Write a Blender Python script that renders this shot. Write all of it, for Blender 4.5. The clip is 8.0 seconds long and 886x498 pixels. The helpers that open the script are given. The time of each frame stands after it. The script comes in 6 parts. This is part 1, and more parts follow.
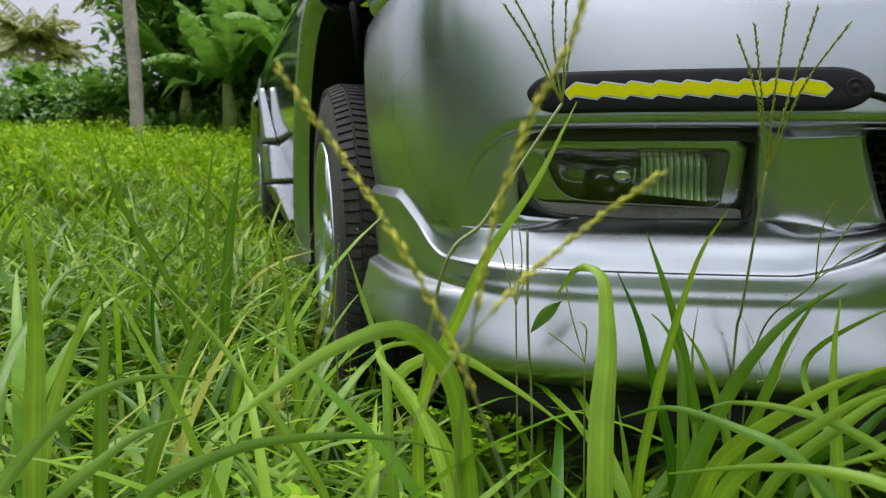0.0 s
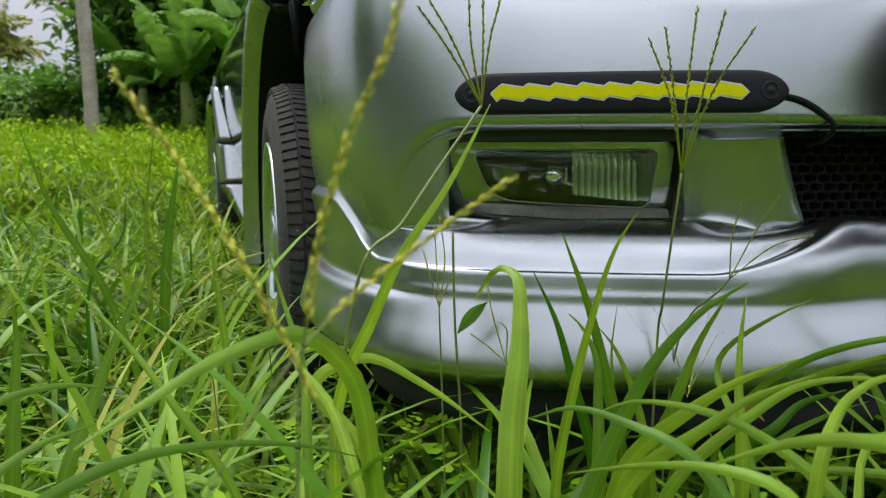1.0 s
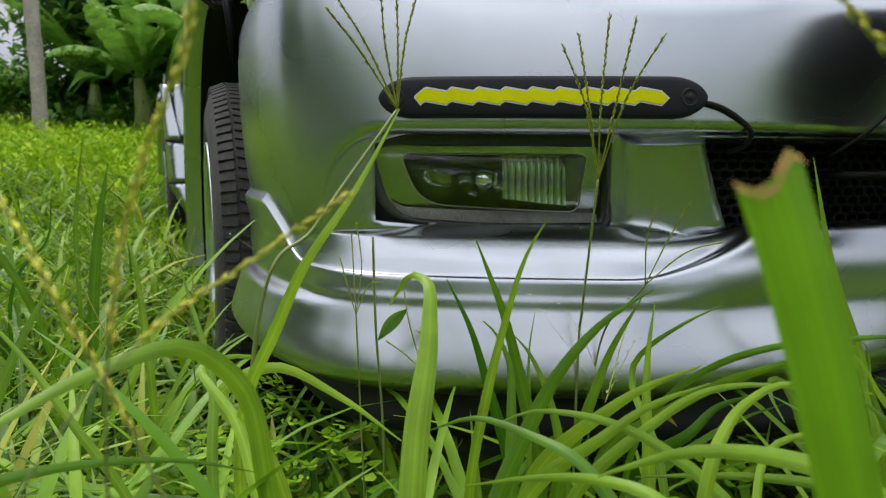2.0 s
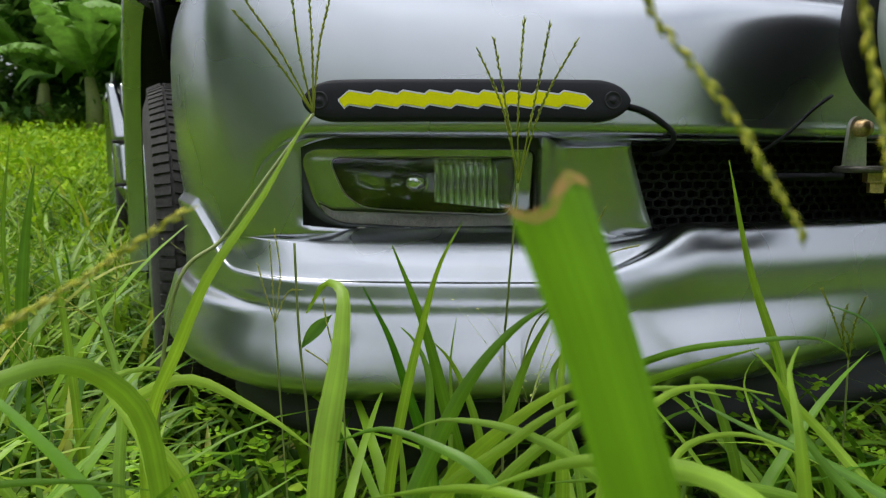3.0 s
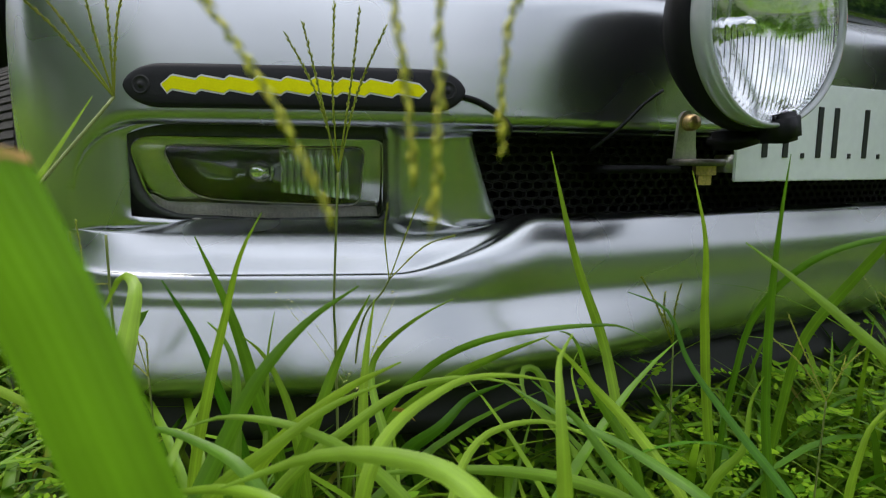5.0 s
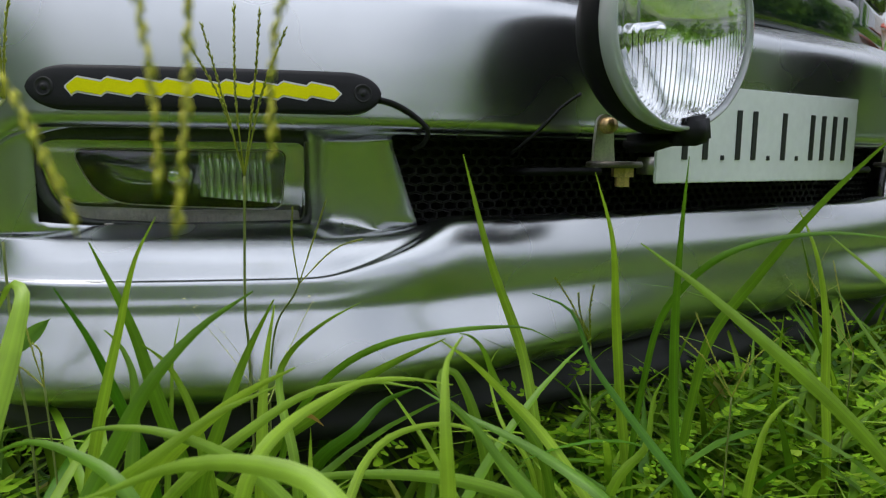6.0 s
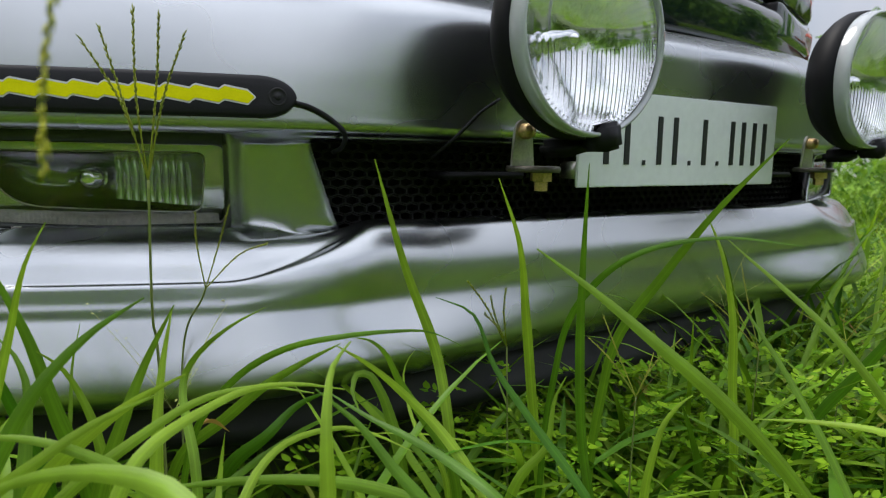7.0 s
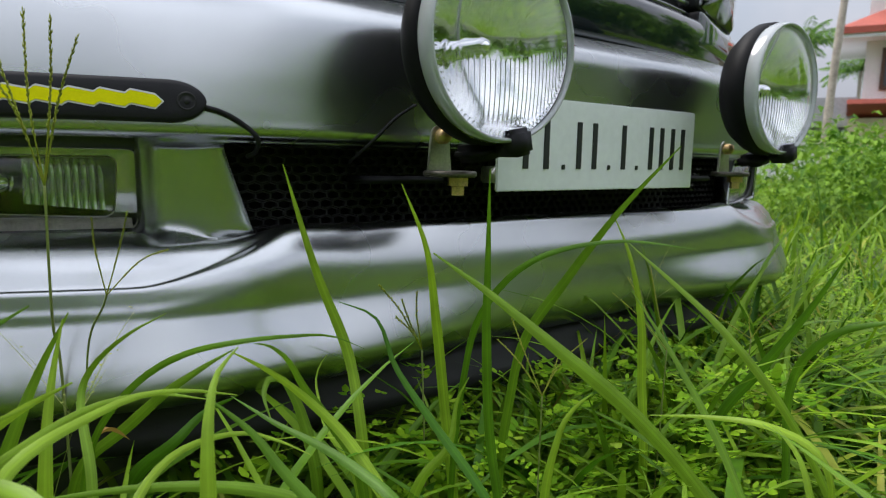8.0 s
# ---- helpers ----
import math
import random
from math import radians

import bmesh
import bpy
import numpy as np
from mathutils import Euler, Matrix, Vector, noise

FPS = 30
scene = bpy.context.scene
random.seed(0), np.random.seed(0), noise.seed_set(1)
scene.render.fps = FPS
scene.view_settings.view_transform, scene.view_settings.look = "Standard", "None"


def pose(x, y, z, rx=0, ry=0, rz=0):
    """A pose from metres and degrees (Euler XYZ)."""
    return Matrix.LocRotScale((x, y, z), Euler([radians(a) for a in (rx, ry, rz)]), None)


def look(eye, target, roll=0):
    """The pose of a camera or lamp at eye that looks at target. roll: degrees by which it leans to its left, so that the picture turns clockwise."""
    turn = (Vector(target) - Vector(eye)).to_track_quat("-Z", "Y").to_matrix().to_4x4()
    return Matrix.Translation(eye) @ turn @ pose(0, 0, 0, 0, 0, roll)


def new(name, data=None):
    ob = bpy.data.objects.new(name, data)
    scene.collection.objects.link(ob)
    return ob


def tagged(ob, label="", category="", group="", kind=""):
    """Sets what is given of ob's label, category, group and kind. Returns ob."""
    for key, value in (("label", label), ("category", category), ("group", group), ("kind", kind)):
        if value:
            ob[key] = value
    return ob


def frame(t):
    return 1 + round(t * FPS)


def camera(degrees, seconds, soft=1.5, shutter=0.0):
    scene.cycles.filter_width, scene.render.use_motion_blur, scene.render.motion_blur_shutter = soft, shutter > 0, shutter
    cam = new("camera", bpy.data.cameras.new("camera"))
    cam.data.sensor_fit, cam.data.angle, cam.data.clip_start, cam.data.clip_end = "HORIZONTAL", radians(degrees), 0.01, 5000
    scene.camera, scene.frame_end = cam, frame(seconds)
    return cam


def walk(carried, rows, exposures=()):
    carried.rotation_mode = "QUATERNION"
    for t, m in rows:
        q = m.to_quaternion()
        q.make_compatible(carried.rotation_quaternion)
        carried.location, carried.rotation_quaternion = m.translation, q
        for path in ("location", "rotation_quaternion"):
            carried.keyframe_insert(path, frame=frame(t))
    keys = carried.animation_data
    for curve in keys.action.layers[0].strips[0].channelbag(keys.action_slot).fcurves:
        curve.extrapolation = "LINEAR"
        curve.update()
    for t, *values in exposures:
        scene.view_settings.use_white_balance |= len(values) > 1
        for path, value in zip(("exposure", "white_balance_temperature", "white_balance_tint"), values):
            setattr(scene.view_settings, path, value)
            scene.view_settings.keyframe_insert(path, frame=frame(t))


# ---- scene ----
cam = camera(66.2, 8.0, 1.15)
cam.data.dof.use_dof, cam.data.dof.focus_distance, cam.data.dof.aperture_fstop = True, 0.62, 13.0
PATH = [
    (0, (0.0941, -0.0239, 0.4596), (-0.0264, 1.9555, 0.2000), 0.08),
    (0.5, (0.1117, -0.0222, 0.4609), (0.0423, 1.9601, 0.2044), 0.18),
    (1, (0.1289, -0.0215, 0.4621), (0.1075, 1.9610, 0.1990), -0.04),
    (1.5, (0.1470, -0.0177, 0.4633), (0.1777, 1.9647, 0.2008), 0.22),
    (3, (0.1995, -0.0099, 0.4703), (0.3916, 1.9631, 0.2049), 0.11),
    (3.5, (0.2167, -0.0114, 0.4701), (0.4536, 1.9567, 0.2043), 0.11),
    (4, (0.2390, -0.0122, 0.4691), (0.5374, 1.9463, 0.1953), 0.35),
    (4.5, (0.2610, -0.0130, 0.4684), (0.6187, 1.9341, 0.1842), 0.30),
    (5, (0.2795, -0.0130, 0.4681), (0.6915, 1.9232, 0.1833), 0.70),
    (6.5, (0.3384, -0.0290, 0.4698), (0.9119, 1.8675, 0.1972), 0.57),
    (7, (0.3564, -0.0372, 0.4736), (0.9860, 1.8410, 0.1982), 1.01),
    (7.5, (0.3743, -0.0470, 0.4747), (1.0642, 1.8099, 0.1994), 1.28),
    (8, (0.3897, -0.0575, 0.4774), (1.1439, 1.7754, 0.2096), 1.18),
]
walk(cam, [(t, look(eye, target, roll)) for t, eye, target, roll in PATH], [(0, EXPOSURE := 0.80), (8, EXPOSURE)])

# ---- world and light: a bright, cloudy tropical day ----
world = bpy.data.worlds.new("world")
scene.world = world
world.use_nodes = True
wn, wl = world.node_tree.nodes, world.node_tree.links
wn.clear()
sky = wn.new("ShaderNodeTexSky")
sky.sky_type, sky.sun_disc = "NISHITA", False
sky.sun_elevation, sky.sun_rotation = radians(60), radians(330)
sky.dust_density, sky.air_density = 3.0, 1.0
wco = wn.new("ShaderNodeTexCoord")
wno = wn.new("ShaderNodeTexNoise")
wno.inputs["Scale"].default_value, wno.inputs["Detail"].default_value = 2.6, 6.0
wra = wn.new("ShaderNodeValToRGB")
wra.color_ramp.elements[0].position, wra.color_ramp.elements[1].position = 0.36, 0.54
wra.color_ramp.elements[0].color, wra.color_ramp.elements[1].color = (0.45, 0.45, 0.45, 1), (1, 1, 1, 1)
wmi = wn.new("ShaderNodeMix")
wmi.data_type = "RGBA"
# an overcast sky is brighter overhead than at the horizon
wsep, wcl = wn.new("ShaderNodeSeparateXYZ"), wn.new("ShaderNodeClamp")
wmul, wadd, wvec = wn.new("ShaderNodeMath"), wn.new("ShaderNodeMath"), wn.new("ShaderNodeMix")
wmul.operation, wadd.operation = "MULTIPLY", "ADD"
wmul.inputs[1].default_value, wadd.inputs[1].default_value = 1.28, 0.31
wvec.data_type, wvec.blend_type = "RGBA", "MULTIPLY"
wvec.inputs["Factor"].default_value, wvec.inputs["A"].default_value = 1, (8.9, 9.3, 10.6, 1)
wbg = wn.new("ShaderNodeBackground")
wbg.inputs["Strength"].default_value = 0.075
wout = wn.new("ShaderNodeOutputWorld")
wl.new(wco.outputs["Generated"], wno.inputs["Vector"])
wl.new(wno.outputs["Fac"], wra.inputs["Fac"])
wl.new(wra.outputs["Color"], wmi.inputs["Factor"])
wl.new(wco.outputs["Generated"], wsep.inputs[0])
wl.new(wsep.outputs["Z"], wcl.inputs["Value"])
wl.new(wcl.outputs[0], wmul.inputs[0])
wl.new(wmul.outputs[0], wadd.inputs[0])
wl.new(wadd.outputs[0], wvec.inputs["B"])
wl.new(wvec.outputs["Result"], wmi.inputs["B"])
wl.new(sky.outputs["Color"], wmi.inputs["A"])
wl.new(wmi.outputs["Result"], wbg.inputs["Color"])
wl.new(wbg.outputs["Background"], wout.inputs["Surface"])

sun = new("sun", bpy.data.lights.new("sun", "SUN"))
sun.data.energy, sun.data.angle, sun.data.color = 1.9, radians(30), (1.0, 0.96, 0.9)
sun.matrix_world = look((-2.5, 4.5, 9), (0.4, 0.6, 0))


# ---- materials ----
def material(name, color, rough=0.5, metal=0.0, vary=0.0, scale=8.0, bump=0.0, bump_scale=60.0, **more):
    """A Principled material with colour variation at two scales and fine relief."""
    m = bpy.data.materials.new(name)
    m.use_nodes = True
    n, l = m.node_tree.nodes, m.node_tree.links
    p = n["Principled BSDF"]
    p.inputs["Base Color"].default_value = (*color, 1)
    p.inputs["Roughness"].default_value, p.inputs["Metallic"].default_value = rough, metal
    for key, value in more.items():
        p.inputs[key.replace("_", " ")].default_value = value
    co = n.new("ShaderNodeTexCoord")
    if vary:
        a, b = n.new("ShaderNodeTexNoise"), n.new("ShaderNodeTexNoise")
        a.inputs["Scale"].default_value, b.inputs["Scale"].default_value = scale, scale * 9
        a.inputs["Detail"].default_value = b.inputs["Detail"].default_value = 4
        mix = n.new("ShaderNodeMath")
        mix.operation = "ADD"
        ramp = n.new("ShaderNodeMapRange")
        ramp.inputs["From Min"].default_value, ramp.inputs["From Max"].default_value = 0.7, 1.3
        ramp.inputs["To Min"].default_value, ramp.inputs["To Max"].default_value = 1 - vary, 1 + vary
        mul = n.new("ShaderNodeMix")
        mul.data_type, mul.blend_type = "RGBA", "MULTIPLY"
        mul.inputs["Factor"].default_value = 1
        mul.inputs["A"].default_value = (*color, 1)
        l.new(co.outputs["Object"], a.inputs["Vector"]), l.new(co.outputs["Object"], b.inputs["Vector"])
        l.new(a.outputs["Fac"], mix.inputs[0]), l.new(b.outputs["Fac"], mix.inputs[1])
        l.new(mix.outputs[0], ramp.inputs["Value"]), l.new(ramp.outputs["Result"], mul.inputs["B"])
        l.new(mul.outputs["Result"], p.inputs["Base Color"])
    if bump:
        t, b = n.new("ShaderNodeTexNoise"), n.new("ShaderNodeBump")
        t.inputs["Scale"].default_value, t.inputs["Detail"].default_value = bump_scale, 5
        b.inputs["Strength"].default_value, b.inputs["Distance"].default_value = bump, 0.004
        l.new(co.outputs["Object"], t.inputs["Vector"])
        l.new(t.outputs["Fac"], b.inputs["Height"]), l.new(b.outputs["Normal"], p.inputs["Normal"])
    return m


def leaf_material(name, dark, light, tip=None, rough=0.45, through_light=0.35, veins=0.0, each=False, gloss=0.4, rib="X", relief=0.5, contrast=0.30):
    """A leaf: each island has its own green between two colours, and light shines through."""
    m = material(name, light, rough)
    n, l = m.node_tree.nodes, m.node_tree.links
    p, out = n["Principled BSDF"], n["Material Output"]
    p.inputs["Specular IOR Level"].default_value = gloss
    geo = n.new("ShaderNodeObjectInfo" if each else "ShaderNodeNewGeometry")
    ramp = n.new("ShaderNodeValToRGB")
    ramp.color_ramp.elements[0].color, ramp.color_ramp.elements[1].color = (*dark, 1), (*light, 1)
    if tip:
        e = ramp.color_ramp.elements.new(0.93)
        e.color = (*light, 1)
        ramp.color_ramp.elements[2].color = (*tip, 1)
    co, noi, mix = n.new("ShaderNodeTexCoord"), n.new("ShaderNodeTexNoise"), n.new("ShaderNodeMix")
    noi.inputs["Scale"].default_value, noi.inputs["Detail"].default_value = 35, 4
    mix.data_type, mix.blend_type = "RGBA", "OVERLAY"
    mix.inputs["Factor"].default_value = 0.35
    tr, add = n.new("ShaderNodeBsdfTranslucent"), n.new("ShaderNodeMixShader")
    add.inputs["Fac"].default_value = through_light
    l.new(geo.outputs["Random" if each else "Random Per Island"], ramp.inputs["Fac"])
    l.new(co.outputs["Object"], noi.inputs["Vector"])
    l.new(ramp.outputs["Color"], mix.inputs["A"]), l.new(noi.outputs["Fac"], mix.inputs["B"])
    l.new(mix.outputs["Result"], p.inputs["Base Color"]), l.new(mix.outputs["Result"], tr.inputs["Color"])
    l.new(p.outputs["BSDF"], add.inputs[1]), l.new(tr.outputs["BSDF"], add.inputs[2])
    l.new(add.outputs["Shader"], out.inputs["Surface"])
    if veins:
        uv, wave, b = n.new("ShaderNodeUVMap"), n.new("ShaderNodeTexWave"), n.new("ShaderNodeBump")
        wave.inputs["Scale"].default_value = veins
        b.inputs["Strength"].default_value, b.inputs["Distance"].default_value = relief, 0.002
        l.new(uv.outputs["UV"], wave.inputs["Vector"]), l.new(wave.outputs["Fac"], b.inputs["Height"])
        l.new(b.outputs["Normal"], p.inputs["Normal"])
        # long streaks and a pale midrib
        stretch, streak, tone, split = n.new("ShaderNodeMapping"), n.new("ShaderNodeTexNoise"), n.new("ShaderNodeMapRange"), n.new("ShaderNodeSeparateXYZ")
        stretch.inputs["Scale"].default_value = (9, 1.2, 1) if rib == "X" else (14, 2, 1)
        streak.inputs["Scale"].default_value, streak.inputs["Detail"].default_value = 1.0, 5
        tone.inputs["From Min"].default_value, tone.inputs["From Max"].default_value = 0.3, 0.7
        tone.inputs["To Min"].default_value, tone.inputs["To Max"].default_value = 1 - contrast, 1 + contrast
        off, dist, line, both, tint = n.new("ShaderNodeMath"), n.new("ShaderNodeMath"), n.new("ShaderNodeMapRange"), n.new("ShaderNodeMath"), n.new("ShaderNodeMix")
        off.operation, dist.operation, both.operation = "SUBTRACT", "ABSOLUTE", "MULTIPLY"
        off.inputs[1].default_value = 0.5
        line.inputs["From Min"].default_value, line.inputs["From Max"].default_value = 0.02, 0.09
        line.inputs["To Min"].default_value, line.inputs["To Max"].default_value = 1.22, 1.0
        tint.data_type, tint.blend_type = "RGBA", "MULTIPLY"
        tint.inputs["Factor"].default_value = 1
        l.new(uv.outputs["UV"], stretch.inputs["Vector"]), l.new(stretch.outputs["Vector"], streak.inputs["Vector"]), l.new(streak.outputs["Fac"], tone.inputs["Value"])
        l.new(uv.outputs["UV"], split.inputs["Vector"]), l.new(split.outputs[rib], off.inputs[0]), l.new(off.outputs[0], dist.inputs[0]), l.new(dist.outputs[0], line.inputs["Value"])
        l.new(tone.outputs["Result"], both.inputs[0]), l.new(line.outputs["Result"], both.inputs[1])
        l.new(mix.outputs["Result"], tint.inputs["A"]), l.new(both.outputs[0], tint.inputs["B"])
        l.new(tint.outputs["Result"], p.inputs["Base Color"]), l.new(tint.outputs["Result"], tr.inputs["Color"])
    return m


SILVER = material("silver_paint", (0.474, 0.492, 0.496), 0.27, 1.0, vary=0.03, scale=3, bump=0.015, bump_scale=900)
# hand-laid panels: long shallow waves, and patches a little duller than others
sn, sl = SILVER.node_tree.nodes, SILVER.node_tree.links
s_co, s_wave, s_bump, s_dust, s_rough = (sn.new("ShaderNode" + k) for k in ("TexCoord", "TexNoise", "Bump", "TexNoise", "MapRange"))
s_wave.inputs["Scale"].default_value, s_wave.inputs["Detail"].default_value = 9, 0
s_dust.inputs["Scale"].default_value, s_dust.inputs["Detail"].default_value = 5, 2
s_bump.inputs["Strength"].default_value, s_bump.inputs["Distance"].default_value = 1.0, 0.0004
s_rough.inputs["From Min"].default_value, s_rough.inputs["From Max"].default_value = 0.3, 0.7
s_rough.inputs["To Min"].default_value, s_rough.inputs["To Max"].default_value = 0.24, 0.31
for k in (s_wave, s_dust):
    sl.new(s_co.outputs["Object"], k.inputs["Vector"])
s_old = next(k for k in sn if k.type == "BUMP" and k != s_bump)
sl.new(s_wave.outputs["Fac"], s_bump.inputs["Height"]), sl.new(s_bump.outputs["Normal"], s_old.inputs["Normal"])
sl.new(s_dust.outputs["Fac"], s_rough.inputs["Value"])
sl.new(s_rough.outputs["Result"], sn["Principled BSDF"].inputs["Roughness"])
SMOKED = material("lamp_surround", (0.48, 0.50, 0.48), 0.14, 1.0, vary=0.05)
RIM_GLASS = material("thick_rim_glass", (0.80, 0.84, 0.85), 0.05, 0.0, vary=0.05, Transmission_Weight=0.55, IOR=1.45, Coat_Weight=0.8)
DARK_PAINT = material("dark_green_paint", (0.006, 0.012, 0.012), 0.12, 0.0, vary=0.1, Coat_Weight=1.0, Coat_Roughness=0.04)
SMOKY = material("smoky_lens", (0.02, 0.035, 0.035), 0.08, 0.0, vary=0.4, scale=25, Coat_Weight=1.0, Coat_Roughness=0.03)
BLACK = material("black_plastic", (0.010, 0.010, 0.012), 0.55, vary=0.2, scale=12, bump=0.06, bump_scale=500, Specular_IOR_Level=0.25)
RUBBER = material("rubber", (0.026, 0.024, 0.022), 0.8, vary=0.35, scale=15, bump=0.25, bump_scale=260)
GASKET = material("lamp_gasket", (0.034, 0.038, 0.034), 0.5, vary=0.3, scale=25, bump=0.1, bump_scale=200)
TYRE = material("dusty_tyre_rubber", (0.050, 0.046, 0.041), 0.85, vary=0.4, scale=18, bump=0.3, bump_scale=240)
SLATE = material("dark_grey_plastic", (0.009, 0.009, 0.010), 0.6, vary=0.2, scale=12, bump=0.05, bump_scale=400)
DEEP = material("unlit_plastic", (0.008, 0.008, 0.009), 0.7, vary=0.2)
SATIN = material("satin_black_metal", (0.007, 0.007, 0.008), 0.55, vary=0.15, bump=0.04, bump_scale=700, Specular_IOR_Level=0.14)
CHROME = material("chrome", (0.82, 0.83, 0.84), 0.07, 1.0)
ALLOY = material("alloy", (0.66, 0.70, 0.74), 0.28, 1.0, vary=0.06)
ZINC = material("zinc_plate", (0.55, 0.53, 0.46), 0.38, 0.85, vary=0.2, scale=40)
OLD_ZINC = material("dull_zinc", (0.12, 0.11, 0.09), 0.45, 0.7, vary=0.3, scale=40)
BRASS = material("yellow_passivated_steel", (0.60, 0.42, 0.20), 0.4, 0.8, vary=0.3, scale=60)
YELLOW = material("yellow_phosphor", (0.74, 0.70, 0.0), 0.6, vary=0.05, scale=60, Specular_IOR_Level=0.1)
GREY_LINE = material("grey_edge", (0.62, 0.60, 0.60), 0.5)
WHITE_PLATE = material("white_plate", (0.74, 0.77, 0.78), 0.35, vary=0.05, scale=10)
INK = material("black_ink", (0.015, 0.017, 0.018), 0.5)
GLASS_FOOT = material("ribbed_glass_foot", (0.46, 0.44, 0.36), 0.35, vary=0.25, scale=30)
WARM_GREY = material("grey_clip", (0.55, 0.52, 0.47), 0.5, vary=0.2, scale=40)


def glass(name, color=(1, 1, 1), rough=0.0, ribs=0.0):
    m = material(name, color, rough, 0.0, Transmission_Weight=1.0, IOR=1.47)
    if ribs:
        n, l = m.node_tree.nodes, m.node_tree.links
        co, wave, b = n.new("ShaderNodeTexCoord"), n.new("ShaderNodeTexWave"), n.new("ShaderNodeBump")
        wave.inputs["Scale"].default_value = ribs
        b.inputs["Strength"].default_value, b.inputs["Distance"].default_value = 0.6, 0.003
        l.new(co.outputs["Object"], wave.inputs["Vector"]), l.new(wave.outputs["Fac"], b.inputs["Height"])
        l.new(b.outputs["Normal"], n["Principled BSDF"].inputs["Normal"])
    return m


GLASS = glass("clear_glass")
FROST = glass("frosted_rim_glass", (0.93, 0.97, 0.98), 0.25)
FLUTE = material("fluted_reflector", (0.75, 0.76, 0.76), 0.10, 1.0, vary=0.2, scale=50)
REFLECTOR = material("lamp_reflector", (0.86, 0.87, 0.88), 0.06, 1.0)
DULL_REFLECTOR = material("aged_reflector", (0.24, 0.25, 0.25), 0.12, 1.0, vary=0.1, scale=20)
# grass cover's green, with the shade between blades put into the colour
SOIL = material("dark_green_soil", (0.05, 0.075, 0.018), 0.95, vary=0.55, scale=2.5, bump=0.8, bump_scale=25)
GRASS = leaf_material("grass_blade", (0.032, 0.115, 0.005), (0.25, 0.42, 0.018), (0.40, 0.38, 0.07), rough=0.5, gloss=0.25)
# darker copy of the grass green: shade between blades put into the colour
GRASS_SHADED = leaf_material("shaded_undergrowth", (0.022, 0.080, 0.005), (0.115, 0.25, 0.010), (0.24, 0.21, 0.03), rough=0.6, gloss=0.12)
# yellower and lighter than the grass by the car
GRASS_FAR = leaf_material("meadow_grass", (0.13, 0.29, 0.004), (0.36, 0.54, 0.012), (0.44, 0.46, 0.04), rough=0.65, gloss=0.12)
# lighter copy of the grass green: light on jutting blades put into the colour
GRASS_BROAD = leaf_material("broad_grass", (0.06, 0.19, 0.006), (0.26, 0.45, 0.022), (0.42, 0.44, 0.06), rough=0.45, gloss=0.3)
BLADE = leaf_material("broad_grass_blade", (0.035, 0.14, 0.004), (0.29, 0.45, 0.026), rough=0.42, veins=4.0, each=True, gloss=0.3, relief=0.10, contrast=0.18)
CUT_BLADE = leaf_material("cut_grass_blade", (0.15, 0.33, 0.010), (0.17, 0.35, 0.012), rough=0.42, veins=3.0, each=True, gloss=0.3, relief=0.18, contrast=0.2)
SEED = leaf_material("grass_seed", (0.46, 0.48, 0.03), (0.72, 0.66, 0.06), rough=0.6, through_light=0.2)
STALK = leaf_material("grass_stalk", (0.14, 0.17, 0.05), (0.28, 0.33, 0.09), rough=0.5, through_light=0.1)
GREEN_SEED = leaf_material("green_grass_seed", (0.20, 0.26, 0.018), (0.38, 0.39, 0.045), rough=0.6, through_light=0.2)
PALE_SEED = leaf_material("pale_grass_seed", (0.28, 0.36, 0.06), (0.42, 0.45, 0.11), rough=0.6, through_light=0.2)
HERB = leaf_material("herb_leaf", (0.12, 0.30, 0.01), (0.31, 0.52, 0.02), (0.40, 0.54, 0.06), rough=0.6, gloss=0.12)
DRY = leaf_material("dry_leaf", (0.38, 0.20, 0.05), (0.50, 0.31, 0.08), rough=0.7, through_light=0.2)
BANANA = leaf_material("banana_leaf", (0.06, 0.17, 0.02), (0.20, 0.38, 0.05), rough=0.55, veins=6.0, gloss=0.12, rib="Y")
BUSH = leaf_material("bush_leaf", (0.035, 0.12, 0.02), (0.21, 0.39, 0.06), rough=0.5, gloss=0.25)
BUSH_LIGHT = leaf_material("shrub_leaf", (0.09, 0.24, 0.02), (0.26, 0.46, 0.05), rough=0.45)
SHRUB = leaf_material("shrub_leaf_small", (0.05, 0.15, 0.012), (0.26, 0.44, 0.04), rough=0.5, gloss=0.2)
PALM = leaf_material("palm_leaf", (0.13, 0.20, 0.03), (0.42, 0.40, 0.09), rough=0.5)
BARK = material("palm_bark", (0.42, 0.36, 0.31), 0.9, vary=0.35, scale=6, bump=0.5, bump_scale=22)
WALL = material("white_wall_paint", (0.78, 0.77, 0.78), 0.8, vary=0.06, scale=1.2, bump=0.1, bump_scale=40)
CREAM = material("cream_wall_paint", (0.60, 0.52, 0.38), 0.8, vary=0.08, scale=1.2)
TILE_RED = material("red_roof_paint", (0.42, 0.09, 0.06), 0.6, vary=0.2, scale=2)
CONCRETE = material("grey_sheet", (0.40, 0.39, 0.42), 0.8, vary=0.2, scale=1.5)
TIMBER = material("dark_timber", (0.10, 0.055, 0.035), 0.6, vary=0.2, scale=5)
PANE = material("window_pane", (0.03, 0.03, 0.035), 0.06, Coat_Weight=1.0)


